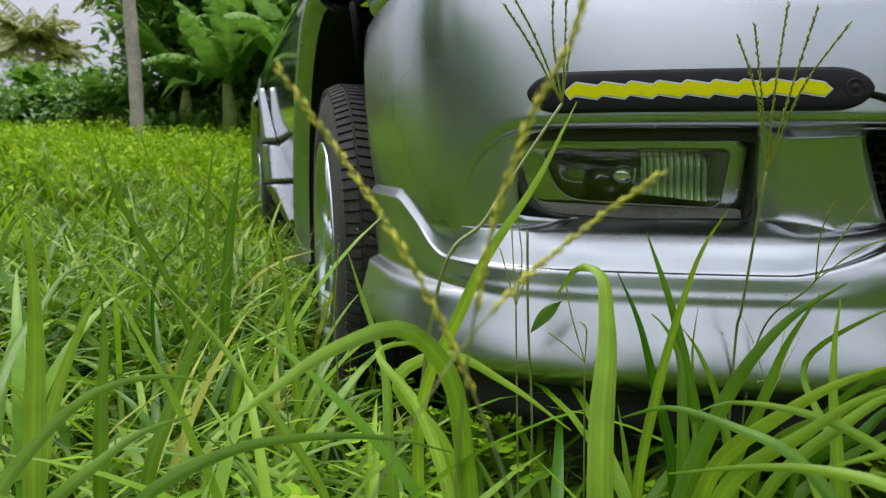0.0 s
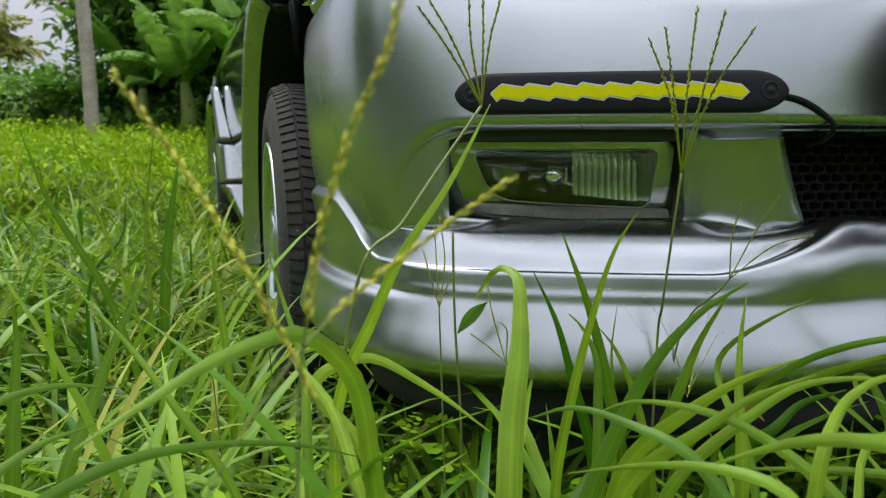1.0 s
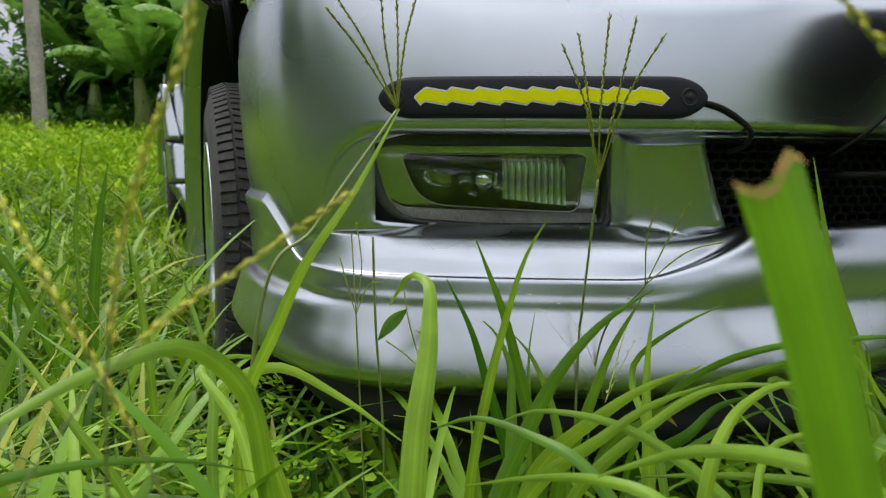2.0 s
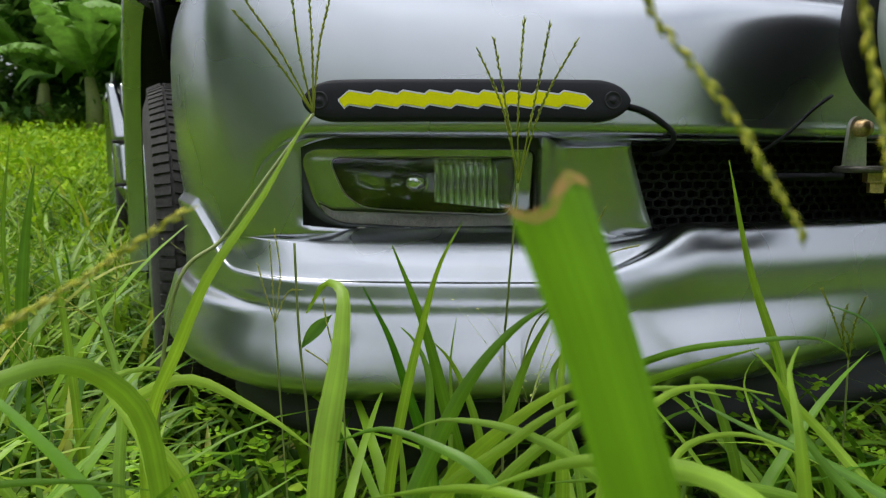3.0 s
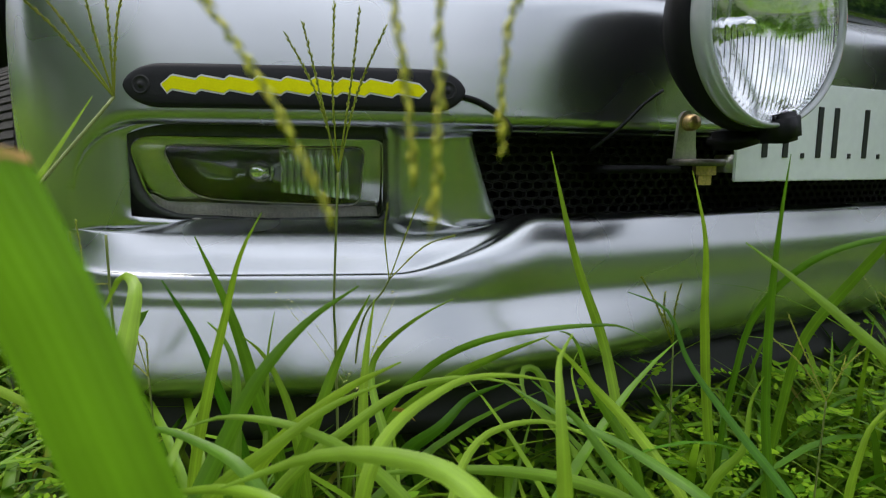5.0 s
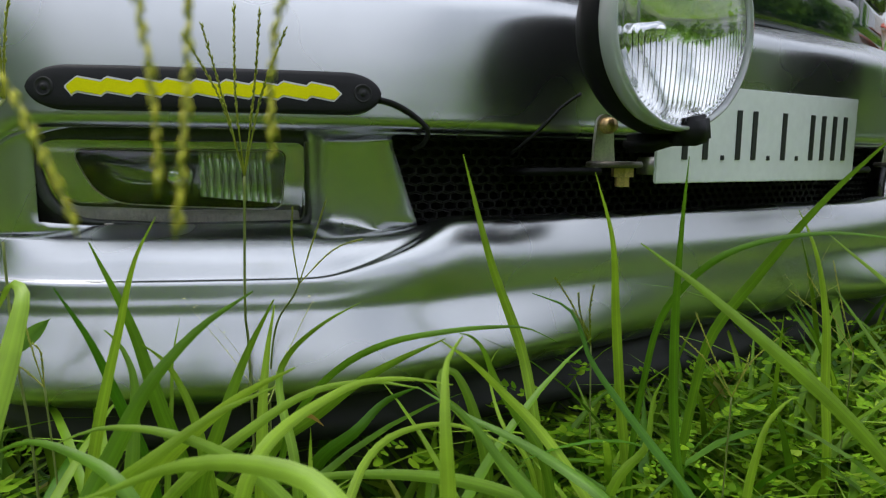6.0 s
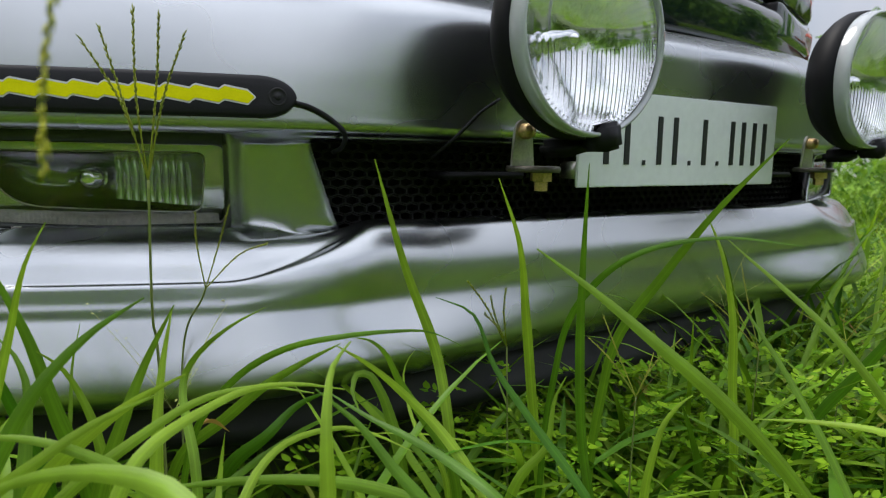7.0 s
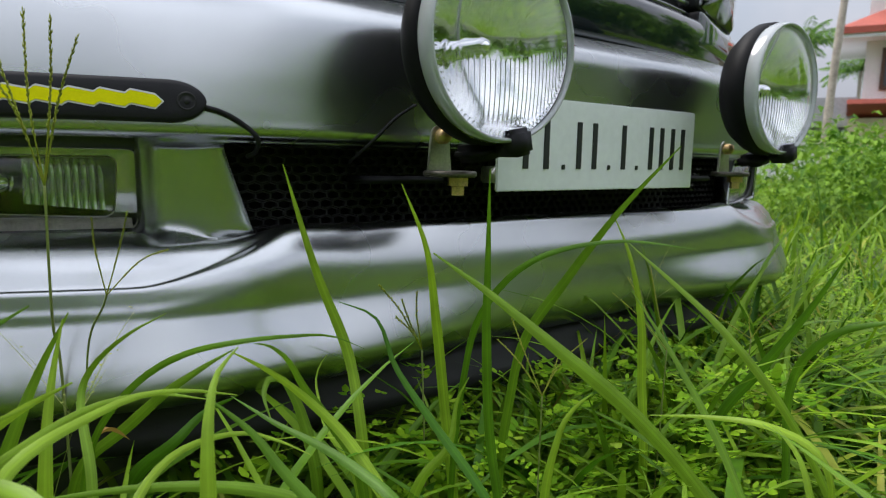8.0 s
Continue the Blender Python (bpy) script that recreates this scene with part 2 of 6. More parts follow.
# ---- mesh helpers ----
def obj(name, verts, faces, mat, parent=None, label="", smooth=True):
    """One mesh object from vertex rows and faces, under a parent or at top level."""
    me = bpy.data.meshes.new(name)
    me.from_pydata([tuple(map(float, v)) for v in verts], [], [tuple(map(int, f)) for f in faces])
    me.materials.append(mat)
    if mat == GLASS:
        bm = bmesh.new()
        bm.from_mesh(me)
        bmesh.ops.recalc_face_normals(bm, faces=bm.faces[:])
        bm.to_mesh(me)
        bm.free()
    me.polygons.foreach_set("use_smooth", [smooth] * len(me.polygons))
    me.update()
    ob = new(name, me)
    ob.parent = parent
    return tagged(ob, label)


def part(name, bm, mat, parent=None, label="", smooth=True):
    """Links a bmesh as one mesh object under a thing or under a part."""
    me = bpy.data.meshes.new(name)
    bmesh.ops.recalc_face_normals(bm, faces=bm.faces[:])
    bm.to_mesh(me)
    bm.free()
    me.materials.append(mat)
    me.polygons.foreach_set("use_smooth", [smooth] * len(me.polygons))
    ob = new(name, me)
    ob.parent = parent
    return tagged(ob, label)


def empty(name, m, label, category, group="", kind=""):
    ob = new(name)
    ob.matrix_world = m
    return tagged(ob, label, category, group, kind)


def curve_through(points, count):
    """Catmull-Rom through rows of numbers, resampled to count rows."""
    p = np.array(points, float)
    p = np.vstack([2 * p[0] - p[1], p, 2 * p[-1] - p[-2]])
    s = np.linspace(0, len(points) - 1 - 1e-9, count)
    i = s.astype(int)
    f = (s - i)[:, None]
    a, b, c, d = p[i], p[i + 1], p[i + 2], p[i + 3]
    return 0.5 * (2 * b + (c - a) * f + (2 * a - 5 * b + 4 * c - d) * f**2 + (3 * b - a - 3 * c + d) * f**3)


def grid_faces(rows, cols, closed=False, start=0):
    out = []
    for r in range(rows - 1):
        for c in range(cols if closed else cols - 1):
            k = (c + 1) % cols
            out.append((start + r * cols + c, start + r * cols + k, start + (r + 1) * cols + k, start + (r + 1) * cols + c))
    return out


def tube(points, radii, sides=8, cap=True):
    """Verts and faces of a tube along points; radii: one number or one for each point."""
    p = np.array(points, float)
    radii = np.broadcast_to(radii, len(p))
    tangent = np.gradient(p, axis=0)
    verts, up = [], np.array([0.31, 0.17, 0.93])
    for q, t, r in zip(p, tangent, radii):
        t = t / (np.linalg.norm(t) + 1e-12)
        x = np.cross(up, t)
        x /= np.linalg.norm(x) + 1e-12
        y = np.cross(t, x)
        for k in range(sides):
            w = 2 * math.pi * k / sides
            verts.append(q + r * (math.cos(w) * x + math.sin(w) * y))
    faces = grid_faces(len(p), sides, True)
    if cap:
        faces += [tuple(range(sides))[::-1], tuple(range((len(p) - 1) * sides, len(p) * sides))]
    return verts, faces


def lathe(profile, center, axis="y", steps=48):
    """Verts and faces of a profile of (radius, along) turned round an axis."""
    verts = []
    for r, h in profile:
        for k in range(steps):
            w = 2 * math.pi * k / steps
            c, s = r * math.cos(w), r * math.sin(w)
            verts.append({"y": (c, h, s), "x": (h, c, s), "z": (c, s, h)}[axis])
    return np.array(verts) + np.array(center), grid_faces(len(profile), steps, True)


def merged(pieces):
    verts, faces = [], []
    for v, f in pieces:
        faces += [tuple(i + len(verts) for i in q) for q in f]
        verts += list(v)
    return verts, faces


def box_bm(size, center, bevel=0.0, turn=None):
    bm = bmesh.new()
    bmesh.ops.create_cube(bm, size=1)
    bmesh.ops.scale(bm, vec=size, verts=bm.verts)
    if bevel:
        bmesh.ops.bevel(bm, geom=bm.edges[:], offset=bevel, segments=2, affect="EDGES")
    if turn is not None:
        bmesh.ops.transform(bm, matrix=turn, verts=bm.verts)
    bmesh.ops.translate(bm, vec=center, verts=bm.verts)
    return bm


def smooth01(x, a, b):
    x = np.clip((np.asarray(x, float) - a) / (b - a), 0, 1)
    return x * x * (3 - 2 * x)


# ---- ground ----
def ground_height(x, y):
    """Flat round the car; the meadow rises gently towards the banana grove."""
    x, y = np.asarray(x, float), np.asarray(y, float)
    r = np.hypot(x, y)
    rise = 0.092 * np.clip(r - 2.4, 0, 14) * smooth01(r, 2.2, 4.0)
    return rise * smooth01(-x, -0.6, 1.2) * smooth01(y, -2, 3) + 0.012 * np.sin(3.1 * x) * np.cos(2.7 * y)


radius = np.r_[np.linspace(0, 6, 40), np.linspace(6.5, 30, 48), np.geomspace(32, 3000, 16)]
angle = np.linspace(0, 2 * np.pi, 96, endpoint=False)
gx, gy = (radius[:, None] * np.cos(angle)).ravel(), (radius[:, None] * np.sin(angle)).ravel()
tagged(obj("ground", np.c_[gx, gy, ground_height(gx, gy)], grid_faces(len(radius), 96, True), SOIL), "brown soil of a grassy meadow", "ground", kind="structure")

# ---- the car: x across, y towards its tail, its nose near the origin ----
car = empty("car", pose(0.927, 0.677, 0, 0, 0, 16.27), "lowered silver and dark green saloon car parked in tall grass", "car")

PLAN = curve_through([(0.0, 0.042), (0.12, 0.0425), (0.25, 0.043), (0.37, 0.046), (0.46, 0.055), (0.55, 0.078), (0.65, 0.115), (0.74, 0.158),
                      (0.795, 0.205), (0.832, 0.275), (0.852, 0.365), (0.861, 0.46), (0.866, 0.56), (0.868, 0.66)], 261)
END = 0.10
step = np.r_[0, np.cumsum(np.hypot(*np.diff(PLAN, axis=0).T))]


def plan_at(s):
    """Point and outward normal of the bumper's plan at a signed length from the middle."""
    s = np.asarray(s, float)
    side, k = np.sign(s) + (s == 0), np.abs(s)
    x, y = np.interp(k, step, PLAN[:, 0]), np.interp(k, step, PLAN[:, 1])
    x2, y2 = np.interp(np.minimum(k + 0.012, step[-1]), step, PLAN[:, 0]), np.interp(np.minimum(k + 0.012, step[-1]), step, PLAN[:, 1])
    x1, y1 = np.interp(np.maximum(k - 0.012, 0), step, PLAN[:, 0]), np.interp(np.maximum(k - 0.012, 0), step, PLAN[:, 1])
    length = np.hypot(x2 - x1, y2 - y1)
    nx, ny = (y2 - y1) / length, -(x2 - x1) / length
    return side * x, y, side * nx, ny


def length_at(across):
    """Length along the plan at which it lies that far from the middle."""
    return np.interp(across, PLAN[:, 0], step)


def crest(s):
    """Height of the bumper's ledge beside the mouth: raised at the wheel arches."""
    return 0.355 + 0.058 * smooth01(np.abs(s), length_at(0.812) + 0.03, length_at(0.852) + 0.02)


def lamp_depth(across):
    """How far back the plane of the fog lamp lies."""
    return 0.176 + 0.197 * (across - 0.535)


def recess(s):
    k = np.abs(s)
    fog = smooth01(k, length_at(0.540), length_at(0.566)) * (1 - smooth01(k, length_at(0.797), length_at(0.822)))
    pillar = 1 - smooth01(k, length_at(0.540), length_at(0.566))
    across = np.interp(k, step, PLAN[:, 0])
    floor = np.clip(lamp_depth(across) - 0.014 - np.interp(k, step, PLAN[:, 1]), 0.010, 0.1)
    # the post between the lamp and the mouth turns back towards the lamp
    post_depth = 0.037 + 0.028 * smooth01(across, 0.470, 0.545)
    return floor * fog + post_depth * pillar


def upright(s):
    """How far the bumper's upper half leans back: less towards the corners."""
    return 1 - 0.85 * smooth01(np.abs(s), length_at(0.68), length_at(0.835))


def bumper_rows(s):
    """Profile of the bumper at a length s from its middle: rows of (out, height) from the top down."""
    zc, r = float(crest(s)), float(recess(s))
    k = abs(s)
    low = zc - 0.331
    c = 1 - float(smooth01(k, length_at(0.415), length_at(0.565)))
    open_ = min(1.0, r * 30)
    zm = 0.405
    zt = max(0.3915, zc + 0.014)
    zk = zc + 0.0065
    drop = zt - zk
    post = 1 - float(smooth01(k, length_at(0.540), length_at(0.566)))
    deep = float(smooth01(k, length_at(0.540), length_at(0.566))) * min(1.0, r / 0.04)
    # a soft hump beside the mouth's lower corner
    hump = 0.003 * math.exp(-(((k - length_at(0.42)) / 0.06) ** 2))
    # the recess has a rounded upper corner towards the wheel
    turn = min(1.0, max(0.0, (k - length_at(0.770)) / 0.070))
    fall = 0.055 * (1 - math.sqrt(1 - turn * turn))
    zw = 0.484 - fall
    wall = zw - (zt * (1 - c) + (zm - 0.017) * c)

    def blend(side_row, middle_row):
        return tuple(a + (b - a) * c for a, b in zip(side_row, middle_row))

    m = 1 - float(smooth01(k, 0.24, 0.54))
    top = float(upright(s))
    # low in the middle the lip stands nearly upright
    u = float(smooth01(k, 0.08, 0.45))
    # the flank overhangs towards its top at the corners
    flank = float(smooth01(k, length_at(0.775), length_at(0.838)))
    rows = [(-0.135, 0.664), (-0.105 + 0.010 * m, 0.662 - 0.004 * m), (-0.082 + 0.020 * m, 0.657 - 0.009 * m), (-0.063 + 0.030 * m, 0.648 - 0.011 * m), (-0.042 + 0.032 * m, 0.636 - 0.010 * m), (-0.029 + 0.033 * m, 0.621 - 0.005 * m), (-0.0190 + 0.028 * m, 0.602 + 0.001 * m),
            (-0.0125 + 0.0205 * m, 0.582 + 0.003 * m), (-0.0070 + 0.0120 * m, 0.556 + 0.002 * m), (-0.0030 + 0.0045 * m, 0.530), (0.0, 0.508 - 0.55 * fall), (0.0005 * open_, 0.498 - 0.85 * fall), (-0.004 * open_, zw + 0.008), (-0.012 * open_, zw + 0.005), (-0.42 * r, zw + 0.0025 + 0.004 * deep), (-0.82 * r, zw + 0.011 * deep), (-0.95 * r, zw + 0.008 * deep - 0.10 * wall * (1 - deep)),
            (-r, zw - (0.45 + 0.15 * post) * wall), (-r + 0.002 * post, zw - (0.90 + 0.085 * deep) * wall), blend((-0.045 * open_ + 0.003 * post, zt + 0.001 * post + 0.010 * deep), (-0.050, zm - 0.012)), blend((-0.0180 * open_ + 0.002 * post, zt - 0.03 * drop + 0.0035 * deep), (-0.044, zm - 0.006)),
            blend((-0.0075 * open_, zt - 0.16 * drop), (-0.040, zm - 0.002 + 0.6 * hump)), blend((0.0035, zt - 0.56 * drop), (-0.035, zm - 0.0008 + hump)), blend((0.0118, zc + 0.0050), (-0.028, zm - 0.0010 + hump)), blend((0.0150, zc + 0.0034), (-0.0175, zm - 0.0040 + hump)),
            blend((0.0172, zc + 0.0012), (-0.0135 + 0.0055 * u, zm - 0.0130 + hump)), blend((0.0184, zc - 0.004), (-0.0082 + 0.0092 * u, zm - 0.0260 + hump)), blend((0.0198, zc - 0.3 * low - 0.004), (-0.0030 + 0.0085 * u, zm - 0.0390 + 0.6 * hump)), blend((0.0216, zc - 0.7 * low), (-0.0005 + 0.0075 * u, zm - 0.0540)), blend((0.0230, zc - low), (0.0005 + 0.0070 * u, 0.334)),
            blend((0.0258, 0.324), (0.0020 + 0.0100 * u, 0.3225)), blend((0.0325, 0.308), (0.0038 + 0.0170 * u, 0.308)), blend((0.0390, 0.293), (0.0046 + 0.0240 * u, 0.294)), blend((0.0440, 0.279), (0.0036 + 0.0300 * u, 0.281)), blend((0.0452, 0.270), (0.0002 + 0.0315 * u, 0.272)), blend((0.0415, 0.262), (-0.0060 + 0.0300 * u, 0.264)),
            blend((0.029, 0.253), (-0.0155 + 0.0280 * u, 0.255)), blend((0.012, 0.246), (-0.0265 + 0.0240 * u, 0.248)), blend((-0.015, 0.242), (-0.0405 + 0.0160 * u, 0.2435)), (-0.070, 0.242)]
    rows = [(o * top, z) for o, z in rows[:10]] + rows[10:21] + [(o * (1 - 0.45 * flank), z) for o, z in rows[21:30]] + rows[30:]
    return [(o + 0.019 * flank * (1 - math.exp(-max(0.0, z - 0.385) / 0.075)), z) for o, z in rows]


BUMPER_DENSE = 4
BUMPER_END = step[-1] - END
stations = np.linspace(-BUMPER_END, BUMPER_END, 321)
edge = float(length_at(0.469))
stations[np.argmin(abs(stations - edge))], stations[np.argmin(abs(stations + edge))] = edge, -edge
columns = []
for s in stations:
    rows = bumper_rows(s)
    fine = curve_through(rows, (len(rows) - 1) * BUMPER_DENSE + 1)
    lean = 0.36 * (fine[:, 1] - 0.44) * np.exp(-((abs(s) - edge) / 0.05) ** 2) * np.exp(-((fine[:, 1] - 0.44) / 0.09) ** 4)
    # the ends follow the wheel arch: further back towards the top
    reach = np.interp(fine[:, 1], [0.245, 0.30, 0.36, 0.42, 0.53, 0.64], [-0.115, -0.085, -0.04, -0.02, 0.012, 0.042])
    x, y, nx, ny = plan_at(s + np.sign(s) * (lean + reach * smooth01(abs(s), BUMPER_END - 0.20, BUMPER_END)))
    columns.append(np.c_[x + nx * fine[:, 0], y + ny * fine[:, 0], fine[:, 1]])
columns = np.array(columns)
count = columns.shape[1]
faces = []
first, last = 15 * BUMPER_DENSE, 20 * BUMPER_DENSE
for i in range(len(stations) - 1):
    inside = max(abs(stations[i]), abs(stations[i + 1])) <= edge + 1e-6
    for j in range(count - 1):
        mid_s = abs(stations[i] + stations[i + 1]) / 2
        lamp_hole = length_at(0.565) < mid_s < length_at(0.786) and 16 * BUMPER_DENSE <= j < 18 * BUMPER_DENSE - 1
        if not (inside and first <= j < last or lamp_hole):
            faces.append((i * count + j, i * count + j + 1, (i + 1) * count + j + 1, (i + 1) * count + j))
bumper = obj("front_bumper", columns.reshape(-1, 3), faces, SILVER, car, "satin silver front bumper with a wide air intake")
thick = bumper.modifiers.new("thickness", "SOLIDIFY")
thick.thickness, thick.offset = 0.004, -1

# black air dam under the bumper
rows = [(-0.055, 0.252), (-0.042, 0.242), (-0.034, 0.232), (-0.028, 0.216), (-0.022, 0.202), (-0.026, 0.190), (-0.045, 0.184), (-0.10, 0.186)]
verts = []
for s in np.linspace(-1.0, 1.0, 121):
    x, y, nx, ny = plan_at(s)
    verts += [(x + nx * o, y + ny * o, z) for o, z in curve_through(rows, 19)]
obj("air_dam", verts, grid_faces(121, 19), SLATE, car, "dark grey plastic air dam under the bumper")

# intake: dark cavity and honeycomb mesh
verts = []
for s in np.linspace(-0.53, 0.53, 61):
    x, y, nx, ny = plan_at(s)
    verts += [(x * 0.99, y + d, z) for d, z in ((0.03, 0.53), (0.05, 0.525), (0.20, 0.52), (0.20, 0.39), (0.07, 0.385), (0.045, 0.38))]
obj("intake_duct", verts, grid_faces(61, 6), DEEP, car, "black air intake duct")
pieces, R = [], 0.0084
for row in range(12):
    for col in range(-30, 31):
        cx, cz = (col + 0.5 * (row % 2)) * 0.0160, 0.386 + row * 0.0094
        if abs(cx) > 0.475:
            continue
        _, cy, _, _ = plan_at(length_at(abs(cx)))
        ring = []
        for scale, dy in ((1.0, 0.0), (0.80, 0.0), (0.80, 0.006)):
            for k in range(6):
                w = math.pi / 6 + k * math.pi / 3
                px = cx + R * scale * math.cos(w) * 1.1
                ring.append((px, cy + 0.072 + dy + 0.38 * (abs(px) - abs(cx)) * (abs(cx) > 0.3), cz + R * scale * math.sin(w) * 0.66))
        pieces.append((ring, grid_faces(3, 6, True)))
verts, faces = merged(pieces)
obj("intake_mesh", verts, faces, DEEP, car, "black honeycomb mesh in the air intake", smooth=False)


def rounded_outline(corners, radius, n=6):
    """A closed outline with rounded corners from corner points (x, z)."""
    pts, m = [], len(corners)
    radius = np.broadcast_to(radius, m)
    for i in range(m):
        p, q, r = np.array(corners[i - 1], float), np.array(corners[i], float), np.array(corners[(i + 1) % m], float)
        a, b = (p - q) / np.linalg.norm(p - q), (r - q) / np.linalg.norm(r - q)
        for t in np.linspace(0, 1, n):
            pts.append((1 - t) ** 2 * (q + a * radius[i]) + 2 * t * (1 - t) * q + t**2 * (q + b * radius[i]))
    return np.array(pts)


def loops_mesh(loops, cap=True):
    n = len(loops[0])
    faces = grid_faces(len(loops), n, True)
    if cap:
        faces.append(tuple(range((len(loops) - 1) * n, len(loops) * n)))
    return np.vstack(loops), faces


# ---- fog lamps in the bumper ----
def fog_lamp(side):
    def place(outline, back):
        """Lays an outline of (across, height) on the slanted plane of the lamp, back metres behind its glass."""
        o = np.array(outline)
        y = lamp_depth(o[:, 0]) + back
        return np.c_[side * o[:, 0], y, o[:, 1]]

    outer = rounded_outline([(0.787, 0.494), (0.532, 0.494), (0.532, 0.393), (0.650, 0.397), (0.766, 0.405)], [0.030, 0.012, 0.018, 0.03, 0.036], 7)
    mid = np.array([0.657, 0.446])

    def tipped(outline, back):
        """The same plane, leaning forward at its top."""
        p = place(outline, back)
        p[:, 1] -= 0.20 * (p[:, 2] - 0.441)
        return p

    def inset(k, kz=None):
        """The outline drawn in towards its middle; the gasket is broader at its top and its outer end."""
        kz = kz or k
        o = outer - mid
        inner = 1.0 if kz > 0.99 else 0.0
        return mid + np.c_[o[:, 0] * np.where(o[:, 0] > 0, 0.935 + 0.065 * inner, 1) * k, o[:, 1] * np.where(o[:, 1] > 0, 0.74 + 0.26 * inner, 1) * kz]

    thing = obj("fog_lamp", *loops_mesh([place(inset(1.10, 1.25), 0.004), place(inset(1.05, 1.10), -0.004), place(inset(1.008, 1.02), -0.010), place(inset(1.0, 0.995), -0.0145), place(inset(0.980, 0.955), -0.0145), place(inset(0.971, 0.938), -0.010), place(inset(0.962, 0.92), 0.004)], False), GASKET, car,
                "rectangular clear fog lamp with a black rubber gasket")
    front = loops_mesh([place(inset(0.03, 0.03), -0.010), place(inset(0.2, 0.2), -0.010), place(inset(0.6, 0.6), -0.009), place(inset(0.94, 0.895), -0.006), place(inset(0.968, 0.932), -0.002), place(inset(0.968, 0.932), -0.007), place(inset(0.95, 0.905), -0.011), place(inset(0.6, 0.6), -0.014),
                       place(inset(0.2, 0.2), -0.0155), place(inset(0.03, 0.03), -0.016)])
    front[1].append(tuple(reversed(range(len(outer)))))
    obj("lens", *front, GLASS, thing, "clear glass lens")
    bowl = rounded_outline([(0.742, 0.470), (0.552, 0.470), (0.553, 0.410), (0.650, 0.415), (0.720, 0.420)], [0.012, 0.008, 0.012, 0.02, 0.028], 7)
    bm = np.array([0.652, 0.444])
    obj("housing", *loops_mesh([tipped(inset(0.98, 0.955), 0.011), tipped(inset(0.90, 0.86), 0.012), tipped(bowl, 0.012)], False), SMOKED, thing, "mirror-finished lamp surround")
    obj("reflector", *loops_mesh([tipped(bm + (bowl - bm) * k, 0.012 + d) for k, d in ((1.0, 0.0), (0.97, 0.018), (0.85, 0.036), (0.6, 0.05), (0.3, 0.056), (0.1, 0.057))]), DULL_REFLECTOR, thing, "mirror reflector")
    # a ribbed ledge along the foot of the glass
    foot = []
    for i, x in enumerate(np.linspace(0.541, 0.752, 181)):
        low = 0.446 - 0.935 * (0.446 - np.interp(x, [0.532, 0.650, 0.766], [0.394, 0.397, 0.405])) + 0.006 * float(smooth01(x, 0.735, 0.752))
        for z, back in ((low, -0.002), (low + 0.006, 0.0), (low + 0.011, 0.003), (low + 0.0125, 0.010)):
            foot.append((side * x, float(lamp_depth(x)) + back + 0.0006 * (i % 3 == 0), z))
    obj("glass_foot", foot, grid_faces(181, 4), GLASS_FOOT, thing, "ribbed grey foot of the lamp glass")
    rim = tipped(bowl, 0.0115)
    obj("bezel", *tube(np.vstack([rim, rim[:1]]), 0.0007, 5, False), WARM_GREY, thing, "thin pale edge of the reflector")
    # upright mirror strips on the half of the reflector towards the grille
    for k in range(10):
        x0, strip = 0.556 + k * 0.0072, []
        for x in np.linspace(x0, x0 + 0.0066, 7):
            y = float(lamp_depth(x)) + 0.034
            bow = 0.0018 * math.sin(math.pi * (x - x0) / 0.0066)
            for z in np.linspace(0.417 + 0.007 * (x - 0.567) / 0.056, 0.4685, 9):
                strip.append((side * x, y - bow + 3.4 * (z - 0.441) * abs(z - 0.441) + 0.02 * (z - 0.441), z))
        obj("flute", strip, grid_faces(7, 9), FLUTE, thing, "upright mirror strip of the reflector")
    y = 0.214
    v, f = lathe([(0.0005, -0.001), (0.0068, 0.0005), (0.0118, 0.0045), (0.0152, 0.0105), (0.0165, 0.017), (0.0160, 0.024), (0.0180, 0.027), (0.0200, 0.036)], (side * 0.6477, y + 0.004, 0.4447), "y", 24)
    obj("bulb_shield", v, f, CHROME, thing, "round chrome bulb shield")
    for x, z in ((0.715, 0.402), (0.592, 0.392)):
        yy = float(lamp_depth(x))
        part("clip", box_bm((0.011, 0.006, 0.004), (side * x, yy - 0.012, z), 0.0015), WARM_GREY, thing, "small grey mounting clip")


for side in (-1, 1):
    fog_lamp(side)


